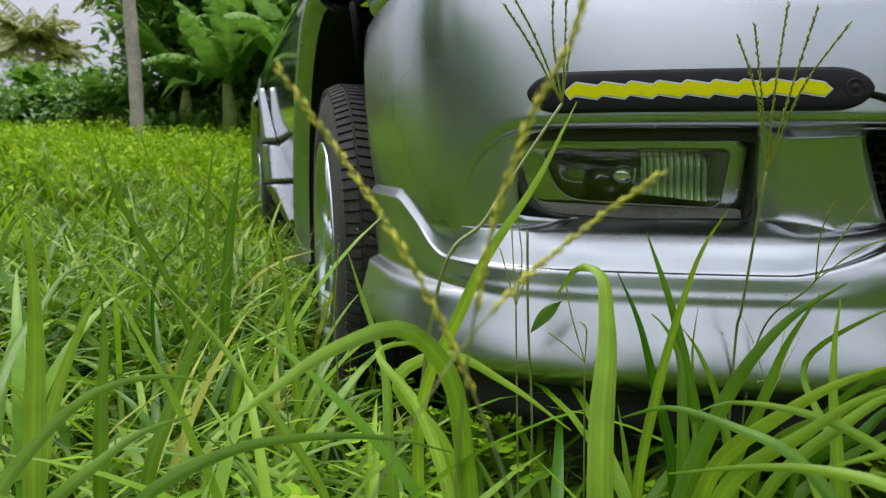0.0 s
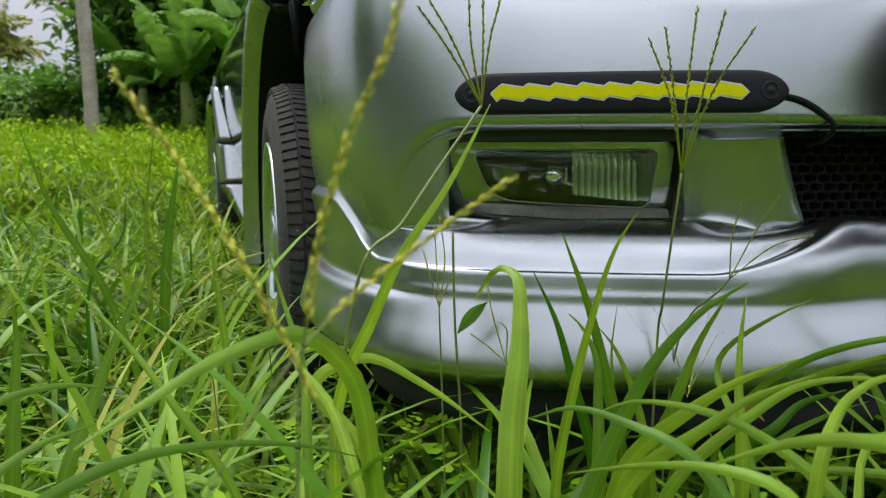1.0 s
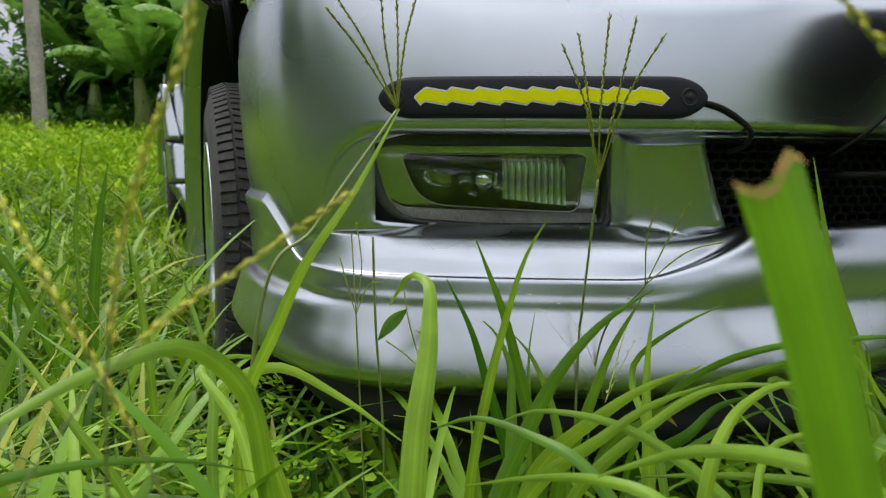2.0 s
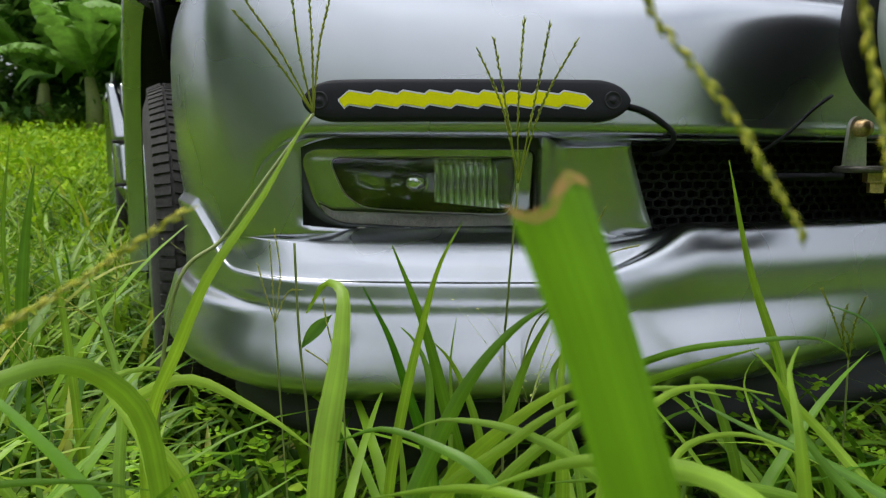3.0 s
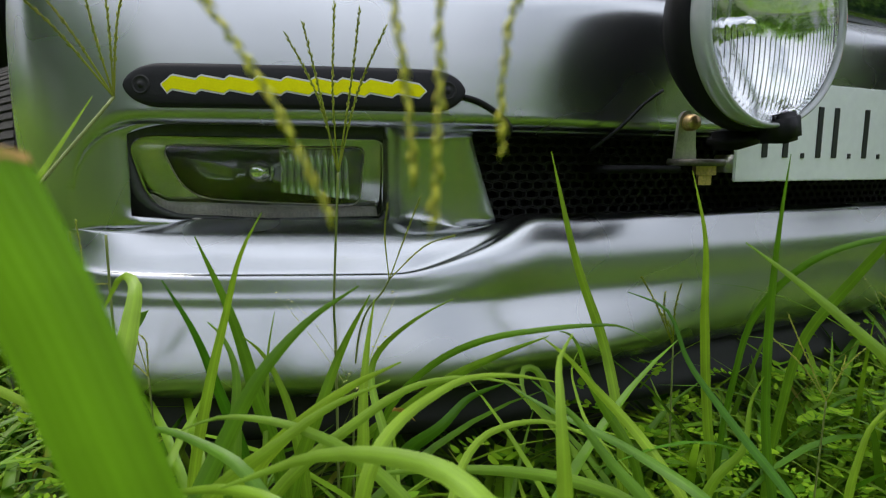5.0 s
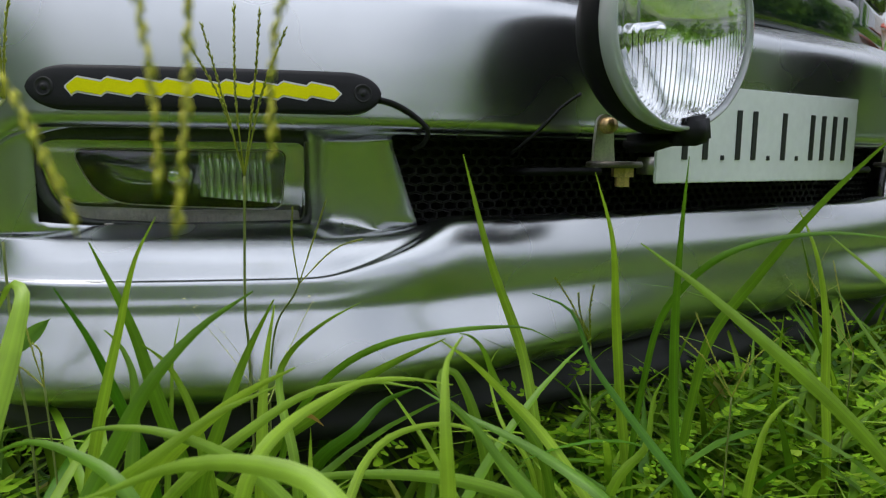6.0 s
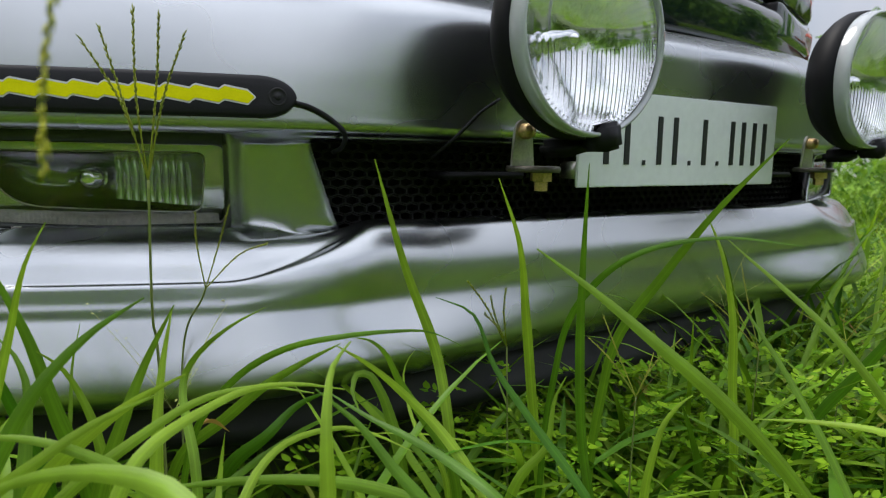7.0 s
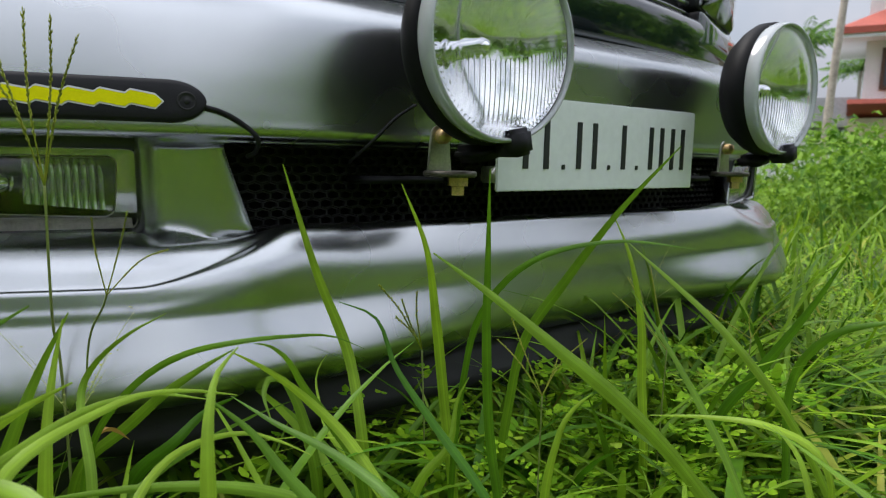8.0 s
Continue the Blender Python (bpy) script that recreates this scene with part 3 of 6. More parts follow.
# ---- wavy LED strips above the fog lamps ----
def light_strip(side):
    s0, s1 = length_at(0.502), length_at(0.772)
    zmid = 0.5215

    def surface(s, z, out):
        x, y, nx, ny = plan_at(side * s)
        off = np.interp(z, [0.49, 0.508, 0.53, 0.556], [0.0, 0.0, -0.003, -0.0070]) * upright(s) + out
        return x + nx * off, y + ny * off, z

    half, stations_ = 0.0188, []
    for s in np.r_[s0 + 0.034 * (1 - np.cos(np.linspace(0.02, math.pi / 2, 16))), np.linspace(s0 + 0.036, s1 - 0.036, 40), s1 - 0.034 * (1 - np.cos(np.linspace(math.pi / 2, 0.02, 16)))]:
        inside = min(1.0, (s - s0) / 0.034, (s1 - s) / 0.034)
        h = half * math.sqrt(max(0.0, 1 - (1 - inside) ** 2.2))
        for q, out in ((-1.0, -0.004), (-1.0, 0.002), (-0.97, 0.0042), (-0.90, 0.0058), (-0.78, 0.0066), (-0.4, 0.007), (0.0, 0.007), (0.4, 0.007), (0.78, 0.0066), (0.90, 0.0058), (0.97, 0.0042), (1.0, 0.002), (1.0, -0.004)):
            rise = out
            stations_.append(surface(s, zmid + q * h, rise))
    strip = obj("light_strip", stations_, grid_faces(72, 13), BLACK, car, "black rubber daytime running light strip")

    # saw-toothed yellow band with a grey outline
    def band(grow, out):
        upper, lower = [], []
        a, b, teeth = s0 + 0.042, s1 - 0.040, 9
        pitch = (b - a) / teeth
        for k in range(teeth):
            q = a + k * pitch
            for ds, dz in ((0.0, 0.0030), (0.28, 0.0041), (0.56, 0.0053), (0.80, 0.0063), (0.90, 0.0050), (0.99, 0.0031)):
                dz += 0.0012
                upper.append((q + ds * pitch, dz + grow))
                lower.append((q + ds * pitch, dz - 0.0108 - grow))
        upper = [(a - 0.0052 - grow, -0.0005)] + upper + [(b + 0.004 + grow, 0.001)]
        lower = [(a - 0.0052 - grow, -0.0015)] + lower + [(b + 0.004 + grow, -0.001)]
        pts = []
        for (su, zu), (sl, zl) in zip(upper, lower):
            for t in (0.0, 0.5, 1.0):
                # mirrored so that the teeth lean the same way on both lamps
                s = su if side < 0 else su
                pts.append(surface(s, zmid + zu + (zl - zu) * t, out))
        return pts, grid_faces(len(upper), 3)

    obj("strip_edge", *band(0.0016, 0.0078), GREY_LINE, strip, "grey outline of the strip", smooth=False)
    obj("led_band", *band(0.0, 0.0084), YELLOW, strip, "bright yellow saw-toothed LED band", smooth=False)
    for s in (s0 + 0.0165, s1 - 0.0165):
        x, y, z = surface(s, zmid, 0.0068)
        _, _, nx, ny = plan_at(side * s)
        v, f = lathe([(0.0088, -0.001), (0.0080, 0.0012), (0.0068, 0.0010), (0.0060, 0.0002), (0.0030, 0.0002), (0.0024, 0.0016), (0.0005, 0.0018)], (0, 0, 0), "z", 20)
        turn = Vector((nx, ny, 0.08)).to_track_quat("Z", "Y").to_matrix()
        obj("screw", [turn @ Vector(p) + Vector((x, y, z)) for p in v], f, DEEP, strip, "recessed black screw")
    # the cable that runs into the intake
    e = surface(s0 + 0.002, zmid - 0.004, 0.003)
    g = plan_at(side * length_at(0.455))
    ends = [e, (side * 0.4895, e[1] - 0.004, 0.5135), (side * 0.4725, g[1] + 0.001, 0.504), (side * 0.4595, g[1] - 0.002, 0.491), (side * 0.4565, g[1] + 0.010, 0.479), (side * 0.456, g[1] + 0.03, 0.474)]
    v, f = tube(curve_through(ends, 26), 0.0024, 8)
    obj("cable", v, f, BLACK, strip, "thin black cable")


for side in (-1, 1):
    light_strip(side)


# ---- number plate with plain bars ----
plate = part("number_plate", box_bm((0.409, 0.004, 0.113), (0.030, 0.034, 0.495), 0.0012), WHITE_PLATE, car, "white number plate with black bars", smooth=False)
for k, x in enumerate((-0.128, -0.092, -0.031, 0.0, 0.062, 0.125, 0.151, 0.178, 0.204)):
    part("bar", box_bm((0.0095, 0.0014, 0.060), (x, 0.0314, 0.4955), 0.0004), INK, plate, smooth=False)
for x in (-0.060, 0.031, 0.093):
    part("bar", box_bm((0.006, 0.0014, 0.006), (x, 0.0314, 0.468), 0.0004), INK, plate, smooth=False)
part("plate_bracket", box_bm((0.10, 0.03, 0.02), (-0.12, 0.052, 0.458), 0.002), ZINC, plate, "zinc plate bracket")


# ---- round driving lamps on the bumper ----
def driving_lamp(x):
    front, z0 = -0.078, 0.584
    lamp = obj("driving_lamp", *lathe([(0.0900, front + 0.012), (0.0945, front + 0.014), (0.0948, front + 0.03), (0.0890, front + 0.042), (0.076, front + 0.058), (0.052, front + 0.070), (0.0186, front + 0.074), (0.001, front + 0.074)], (x, 0, z0), "y", 72),
               SATIN, car, "large round driving lamp in a black metal housing")
    obj("rim", *lathe([(0.0915, front + 0.014), (0.0930, front + 0.006), (0.0924, front - 0.002), (0.0908, front - 0.0060), (0.0888, front - 0.0065), (0.0873, front - 0.003), (0.0868, front + 0.004)], (x, 0, z0), "y", 72), RIM_GLASS, lamp, "thick pale glass rim")
    # domed lens: smooth outside, its lower half fluted inside
    outer_face, inner_face = [], []
    for rr in np.linspace(0.0005, 0.0874, 44):
        for k in range(220):
            w = 2 * math.pi * k / 220
            fx, fz = rr * math.cos(w), rr * math.sin(w)
            dome = front - 0.0150 + 0.014 * (rr / 0.0875) ** 2
            cut = -0.006 - 0.010 * math.cos((fx + 0.02) * 28)
            fluted = float(smooth01(cut - fz, 0.0, 0.004)) * (1 - float(smooth01(rr, 0.0745, 0.079)))
            outer_face.append((x + fx, dome, z0 + fz))
            inner_face.append((x + fx, dome + 0.004 + 0.0013 * fluted * math.sin((fx + 0.12 * fz) * 2 * math.pi / 0.0058), z0 + fz))
    one = 44 * 220
    lens_faces = grid_faces(44, 220, True) + [tuple(reversed(q)) for q in grid_faces(44, 220, True, one)]
    lens_faces += [(43 * 220 + k, 43 * 220 + (k + 1) % 220, one + 43 * 220 + (k + 1) % 220, one + 43 * 220 + k) for k in range(220)]
    obj("lens", outer_face + inner_face, lens_faces, GLASS, lamp, "clear domed glass lens, fluted below")
    obj("reflector", *lathe([(0.0868, front + 0.002), (0.0800, front + 0.0068), (0.0688, front + 0.0142), (0.0577, front + 0.0218), (0.0446, front + 0.0289), (0.0316, front + 0.0341), (0.0186, front + 0.0376), (0.010, front + 0.039), (0.0005, front + 0.0395)], (x, 0, z0), "y", 72), REFLECTOR, lamp, "polished parabolic reflector")
    # fine teeth round the lens edge
    pieces = []
    for k in range(90):
        w = 2 * math.pi * k / 90
        c, s = math.cos(w), math.sin(w)
        pieces.append(tube([(x + 0.0805 * c, front + 0.001, z0 + 0.0805 * s), (x + 0.0855 * c, front + 0.003, z0 + 0.0855 * s)], 0.0008, 5))
    obj("lens_edge", *merged(pieces), FROST, lamp, "finely ribbed lens edge")
    v, f = lathe([(0.0005, front + 0.022), (0.005, front + 0.024), (0.0085, front + 0.03), (0.009, front + 0.042)], (x, 0, z0), "y", 20)
    obj("bulb", v, f, CHROME, lamp, "capped bulb")
    tilt = Euler((0, math.radians(-12), 0)).to_matrix().to_4x4()
    part("retaining_clip", box_bm((0.025, 0.034, 0.026), (x + 0.020, front + 0.005, z0 - 0.091), 0.004, tilt), BLACK, lamp, "black plastic retaining clip")
    part("foot", box_bm((0.044, 0.040, 0.017), (x + 0.008, front + 0.040, z0 - 0.100), 0.006, tilt), SATIN, lamp, "black foot of the lamp")
    # bracket with a rounded head, bolt and nut
    bx = x - 0.006 if x < 0 else x + 0.004
    outline = np.vstack([[(0.0115 * math.cos(w), 0.499 + 0.0115 * math.sin(w)) for w in np.linspace(0, math.pi, 12)], [(-0.0135, 0.480), (-0.0150, 0.462), (0.0150, 0.462), (0.0130, 0.480)]])
    face = [np.c_[bx + outline[:, 0], np.full(len(outline), y), outline[:, 1]] for y in (0.008, 0.0115)]
    v, f = loops_mesh(face)
    obj("bracket", v, f + [tuple(reversed(range(len(outline))))], ZINC, lamp, "zinc-plated upright bracket", smooth=False)
    v, f = lathe([(0.0005, -0.004), (0.0065, -0.003), (0.0082, 0.001), (0.0082, 0.008)], (bx, 0, 0.499), "y", 16)
    obj("bolt", v, f, BRASS, lamp, "orange plated bolt head")
    v, f = lathe([(0.001, 0.4635), (0.027, 0.4635), (0.0285, 0.4615), (0.0285, 0.4585), (0.027, 0.457), (0.001, 0.457)], (bx + 0.010, 0.004, 0), "z", 28)
    obj("washer_plate", v, f, OLD_ZINC, lamp, "dull round washer plate")
    v, f = lathe([(0.0005, 0.4568), (0.0115, 0.4568), (0.0115, 0.448), (0.0075, 0.4475), (0.0072, 0.438), (0.0005, 0.4375)], (bx + 0.016, -0.002, 0), "z", 6)
    obj("nut", v, f, BRASS, lamp, "yellow passivated nut", smooth=False)
    part("carrier_bar", box_bm((0.10, 0.05, 0.008), (x - 0.02, 0.070, 0.452), 0.002), SATIN, lamp)
    if x < 0:
        v, f = tube(curve_through([(x - 0.03, 0.02, 0.53), (x - 0.055, 0.02, 0.515), (x - 0.075, 0.03, 0.492), (x - 0.085, 0.06, 0.47)], 16), 0.0018, 6)
        obj("wire", v, f, BLACK, lamp, "thin black wire")


for x in (-0.272, 0.282):
    driving_lamp(x)

# ---- body behind the bumper; its line turns a little from the bumper's ----
TURN_BODY = math.radians(5.2)


def body_point(x, y, z):
    """The body's own axis, turned about the middle of the nose."""
    c, s = math.cos(TURN_BODY), math.sin(TURN_BODY)
    return x * c - (y - 0.3) * s, x * s + (y - 0.3) * c + 0.3, z


def rear_point(side, x, y, z):
    """A point of the rear flare, given in the bumper's axes and mirrored about the body's own."""
    c, s = math.cos(TURN_BODY), math.sin(TURN_BODY)
    return body_point(side * (x * c - (y - 0.3) * s), x * s + (y - 0.3) * c + 0.3, z)


def loft(name, sections, mat, label, n=64, m=60, parent=None):
    """A shell over cross-sections, each a list of (x, y, z) from one sill over the top to the other."""
    rows = [curve_through(s, n) for s in sections]
    cross = np.array([curve_through([r[i] for r in rows], m) for i in range(n)]).transpose(1, 0, 2)
    v = [body_point(*p) for p in cross.reshape(-1, 3)]
    return obj(name, v, grid_faces(m, n), mat, parent or car, label)


def section(y, half, sill, belt, top, crown=0.03, tuck=0.0):
    return [(-half * (0.97 - tuck), y, sill), (-half * (1 - tuck), y, sill + 0.12), (-half * (1.0 - 0.36 * tuck), y, (sill + belt) / 2), (-half * 0.985, y, belt - 0.06), (-half * 0.93, y, belt), (-half * 0.80, y, top - 0.01), (-half * 0.4, y, top + crown * 0.8), (0, y, top + crown),
            (half * 0.4, y, top + crown * 0.8), (half * 0.80, y, top - 0.01), (half * 0.93, y, belt), (half * 0.985, y, belt - 0.06), (half * (1 - 0.36 * tuck), y, (sill + belt) / 2), (half * (1 - tuck), y, sill + 0.12), (half * (0.97 - tuck), y, sill)]


loft("bonnet", [section(0.24, 0.66, 0.66, 0.70, 0.735, 0.012), section(0.30, 0.74, 0.655, 0.73, 0.79, 0.018), section(0.45, 0.82, 0.655, 0.79, 0.85, 0.025), section(0.8, 0.845, 0.72, 0.85, 0.91, 0.03), section(1.45, 0.86, 0.72, 0.91, 0.97, 0.03)],
     DARK_PAINT, "dark green glossy bonnet and wings")
loft("body_side", [section(1.36, 0.855, 0.30, 0.91, 0.93, tuck=0.06), section(1.8, 0.862, 0.28, 0.92, 0.94, tuck=0.125), section(2.5, 0.865, 0.28, 0.93, 0.95, tuck=0.125), section(3.2, 0.86, 0.30, 0.94, 0.96, tuck=0.05), section(4.0, 0.86, 0.34, 0.92, 0.96), section(4.15, 0.80, 0.40, 0.88, 0.93)],
     DARK_PAINT, "dark green glossy doors and flanks")
loft("roof", [section(1.45, 0.78, 0.93, 0.95, 0.97, 0.01), section(1.95, 0.66, 0.95, 1.30, 1.36, 0.02), section(2.5, 0.64, 0.95, 1.36, 1.42, 0.02), section(3.1, 0.64, 0.95, 1.32, 1.38, 0.02), section(3.7, 0.74, 0.94, 0.96, 0.98, 0.01)],
     PANE, "dark glass cabin under a dark roof")

loft("roof_panel", [section(1.98, 0.55, 1.345, 1.36, 1.385, 0.02), section(2.5, 0.57, 1.40, 1.415, 1.435, 0.02), section(3.05, 0.56, 1.36, 1.375, 1.395, 0.02)], DARK_PAINT, "dark green painted roof")
# nose panel over the bumper, grille slats and headlamps
def nose_y(x):
    """How far back the panel over the bumper stands."""
    return 0.118 + 0.235 * np.asarray(x, float) ** 2


nose = []
for x in np.linspace(-0.665, 0.665, 65):
    for d, z in curve_through([(0.016, 0.655), (0.004, 0.661), (0.0, 0.674), (-0.003, 0.694), (-0.005, 0.714), (-0.003, 0.729), (0.006, 0.735), (0.03, 0.737)], 16):
        nose.append((x, float(nose_y(x)) + d, z))
obj("nose_panel", nose, grid_faces(65, 16), DARK_PAINT, car, "dark green panel under the headlamps")
grille = obj("grille", [(x, float(nose_y(x)) + 0.040, z) for x in np.linspace(-0.425, 0.425, 37) for z in (0.722, 0.77, 0.83)], grid_faces(37, 3), DEEP, car, "black grille between the headlamps")
for k in range(5):
    z = 0.744 + k * 0.019
    v, f = tube([(x, float(nose_y(x)) + 0.016 + k * 0.003, z) for x in np.linspace(-0.42, 0.42, 37)], 0.0042, 8)
    obj("slat", v, f, ALLOY if k == 1 else DARK_PAINT, grille, "thin grille slat")


def headlamp(side):
    def place(o, back):
        o = np.array(o)
        y = nose_y(o[:, 0]) + 0.008 + back
        return np.c_[side * o[:, 0], y, o[:, 1]]

    outer = rounded_outline([(0.436, 0.756), (0.655, 0.737), (0.668, 0.845), (0.442, 0.86)], [0.012, 0.02, 0.02, 0.02], 7)
    mid = outer.mean(0)
    lamp = obj("headlamp", *loops_mesh([place(mid + (outer - mid) * k, b) for k, b in ((1.02, 0.06), (1.02, 0.0), (0.97, -0.006), (0.95, 0.0))], False), BLACK, car, "large clear headlamp in a dark surround")
    obj("lens", *loops_mesh([place(mid + (outer - mid) * k, b) for k, b in ((0.96, 0.01), (0.96, -0.004), (0.90, -0.012), (0.5, -0.02), (0.1, -0.022))]), GLASS, lamp, "clear headlamp glass")
    obj("reflector", *loops_mesh([place(mid + (outer - mid) * k, b) for k, b in ((0.95, 0.012), (0.85, 0.04), (0.55, 0.06), (0.2, 0.07))]), DULL_REFLECTOR, lamp, "mirror reflector")
    # smoky indicator lamp under it
    outer = rounded_outline([(0.428, 0.688), (0.640, 0.676), (0.662, 0.688), (0.664, 0.722), (0.640, 0.734), (0.436, 0.752)], [0.008, 0.012, 0.008, 0.012, 0.012, 0.008], 6)
    mid = outer.mean(0)
    signal = obj("indicator", *loops_mesh([place(mid + (outer - mid) * k, b) for k, b in ((1.0, 0.05), (1.0, -0.004), (0.985, -0.008))], False), BLACK, car, "smoky indicator lamp under the headlamp")
    obj("lens", *loops_mesh([place(mid + (outer - mid) * k, b) for k, b in ((0.99, -0.002), (0.985, -0.008), (0.93, -0.012), (0.5, -0.016), (0.1, -0.017))]), SMOKY, signal, "dark smoky lens")


for side in (-1, 1):
    headlamp(side)


# ---- wheel arches, flares, skirts and wheels ----
def flare(side, yc):
    """A rounded lip round the rear half of a tall wheel arch."""
    rows = []
    for w in np.linspace(math.radians(-14), math.radians(112), 60):
        c, s = math.cos(w), math.sin(w)
        for grow, out in ((0.0, 0.858), (0.004, 0.866), (0.012, 0.878), (0.022, 0.888), (0.036, 0.892), (0.05, 0.884), (0.08, 0.868), (0.12, 0.860), (0.17, 0.855)):
            rows.append(body_point(side * out, yc + (0.338 + grow) * c, 0.315 + (0.425 + grow * 0.8) * s))
    return rows, grid_faces(60, 9)


for side in (-1, 1):
    v, f = flare(side, 0.99)
    obj("wheel_arch_flare", v, f, SILVER, car, "silver flared wheel arch")
    v, f = flare(side, 3.35)
    obj("wheel_arch_flare", v, f, SILVER, car, "silver flared wheel arch")
    # dark liner inside the arch
    rows = []
    for w in np.linspace(math.radians(-25), math.radians(200), 60):
        most = 0.862 if w < 1.95 else 0.74
        for out in (most, 0.70, 0.55, 0.42):
            rows.append(body_point(side * out, 0.99 + 0.345 * math.cos(w), 0.315 + 0.43 * math.sin(w)))
    obj("arch_liner", rows, grid_faces(60, 4), DEEP, car, "black wheel arch liner")
    part("arch_wall", box_bm((0.02, 0.9, 0.8), body_point(side * 0.43, 0.99, 0.45), 0.0), DEEP, car)
    # skirt along the sill
    rows = []
    for y in np.linspace(1.36, 2.62, 40):
        for out, z in curve_through([(0.745, 0.42), (0.762, 0.41), (0.770, 0.385), (0.764, 0.35), (0.776, 0.31), (0.765, 0.25), (0.73, 0.22)], 16):
            rows.append(body_point(side * out, y, z))
    obj("side_skirt", rows, grid_faces(40, 16), SILVER, car, "silver side skirt along the sill")
    # front face of the boxy rear flare: a slim fin, a middle panel and a tapering lower panel
    def flap(name, corners, bulge, label):
        """A panel between its inner and outer edge, each from the bottom up, with a rounded outer side face."""
        rows = []
        for t in np.linspace(0, 1, 12):
            (xi, zi), (xo, zo) = [np.array(e[0]) + (np.array(e[1]) - np.array(e[0])) * t for e in corners]
            for q in np.linspace(0, 1, 10):
                z = zi + (zo - zi) * q
                rows.append(rear_point(side, xi + (xo - xi) * q, 2.62 + 0.32 * (z - 0.4) + bulge * max(0.0, q - 0.7) ** 2 * 11, z))
        ob = obj(name, rows, grid_faces(12, 10), SILVER, car, label)
        solid = ob.modifiers.new("thickness", "SOLIDIFY")
        solid.thickness, solid.offset = 0.03, 1 if side < 0 else -1

    flap("flare_fin", (((1.035, 0.540), (1.088, 0.772)), ((1.105, 0.540), (1.122, 0.776))), 0.05, "upright silver fin of the rear flare")
    flap("flare_panel", (((0.965, 0.372), (0.965, 0.520)), ((1.098, 0.365), (1.108, 0.530))), 0.10, "silver panel of the rear flare")
    flap("flare_panel", (((0.958, 0.195), (0.960, 0.360)), ((1.01, 0.190), (1.098, 0.352))), 0.06, "tapering silver panel of the rear flare")
    for z0, z1 in ((0.530, 0.536), (0.366, 0.358)):
        v, f = tube([rear_point(side, x, 2.625 + 0.32 * (z0 - 0.4), z0 + (z1 - z0) * (x - 0.96) / 0.14) for x in np.linspace(0.96, 1.10, 8)], 0.007, 6)
        obj("seam", v, f, RUBBER, car, "black rubber seam")

# bracket between the wing and the bumper's top corner
for side in (-1, 1):
    part("corner_bracket", box_bm((0.012, 0.006, 0.085), (side * 0.890, 0.610, 0.650), 0.002, Euler((0.1, side * 0.15, 0.2)).to_matrix().to_4x4()), SATIN, car, "black corner bracket")
    v, f = tube(curve_through([(side * 0.872, 0.62, 0.76), (side * 0.888, 0.612, 0.72), (side * 0.889, 0.608, 0.68)], 10), 0.005, 8)
    obj("stay", v, f, SATIN, car)
    # wing corner above the bumper
    rows = []
    for y in np.linspace(0.35, 0.66, 14):
        half = np.interp(y, [0.35, 0.5, 0.66], [0.79, 0.835, 0.855])
        for x, z in curve_through([(half - 0.16, 0.675), (half - 0.05, 0.672), (half, 0.685), (half + 0.008, 0.72), (half - 0.01, 0.78), (half - 0.08, 0.84)], 14):
            rows.append((side * x, y + 0.02, z))
    obj("front_wing", rows, grid_faces(14, 14), SILVER, car, "silver front wing above the bumper corner")


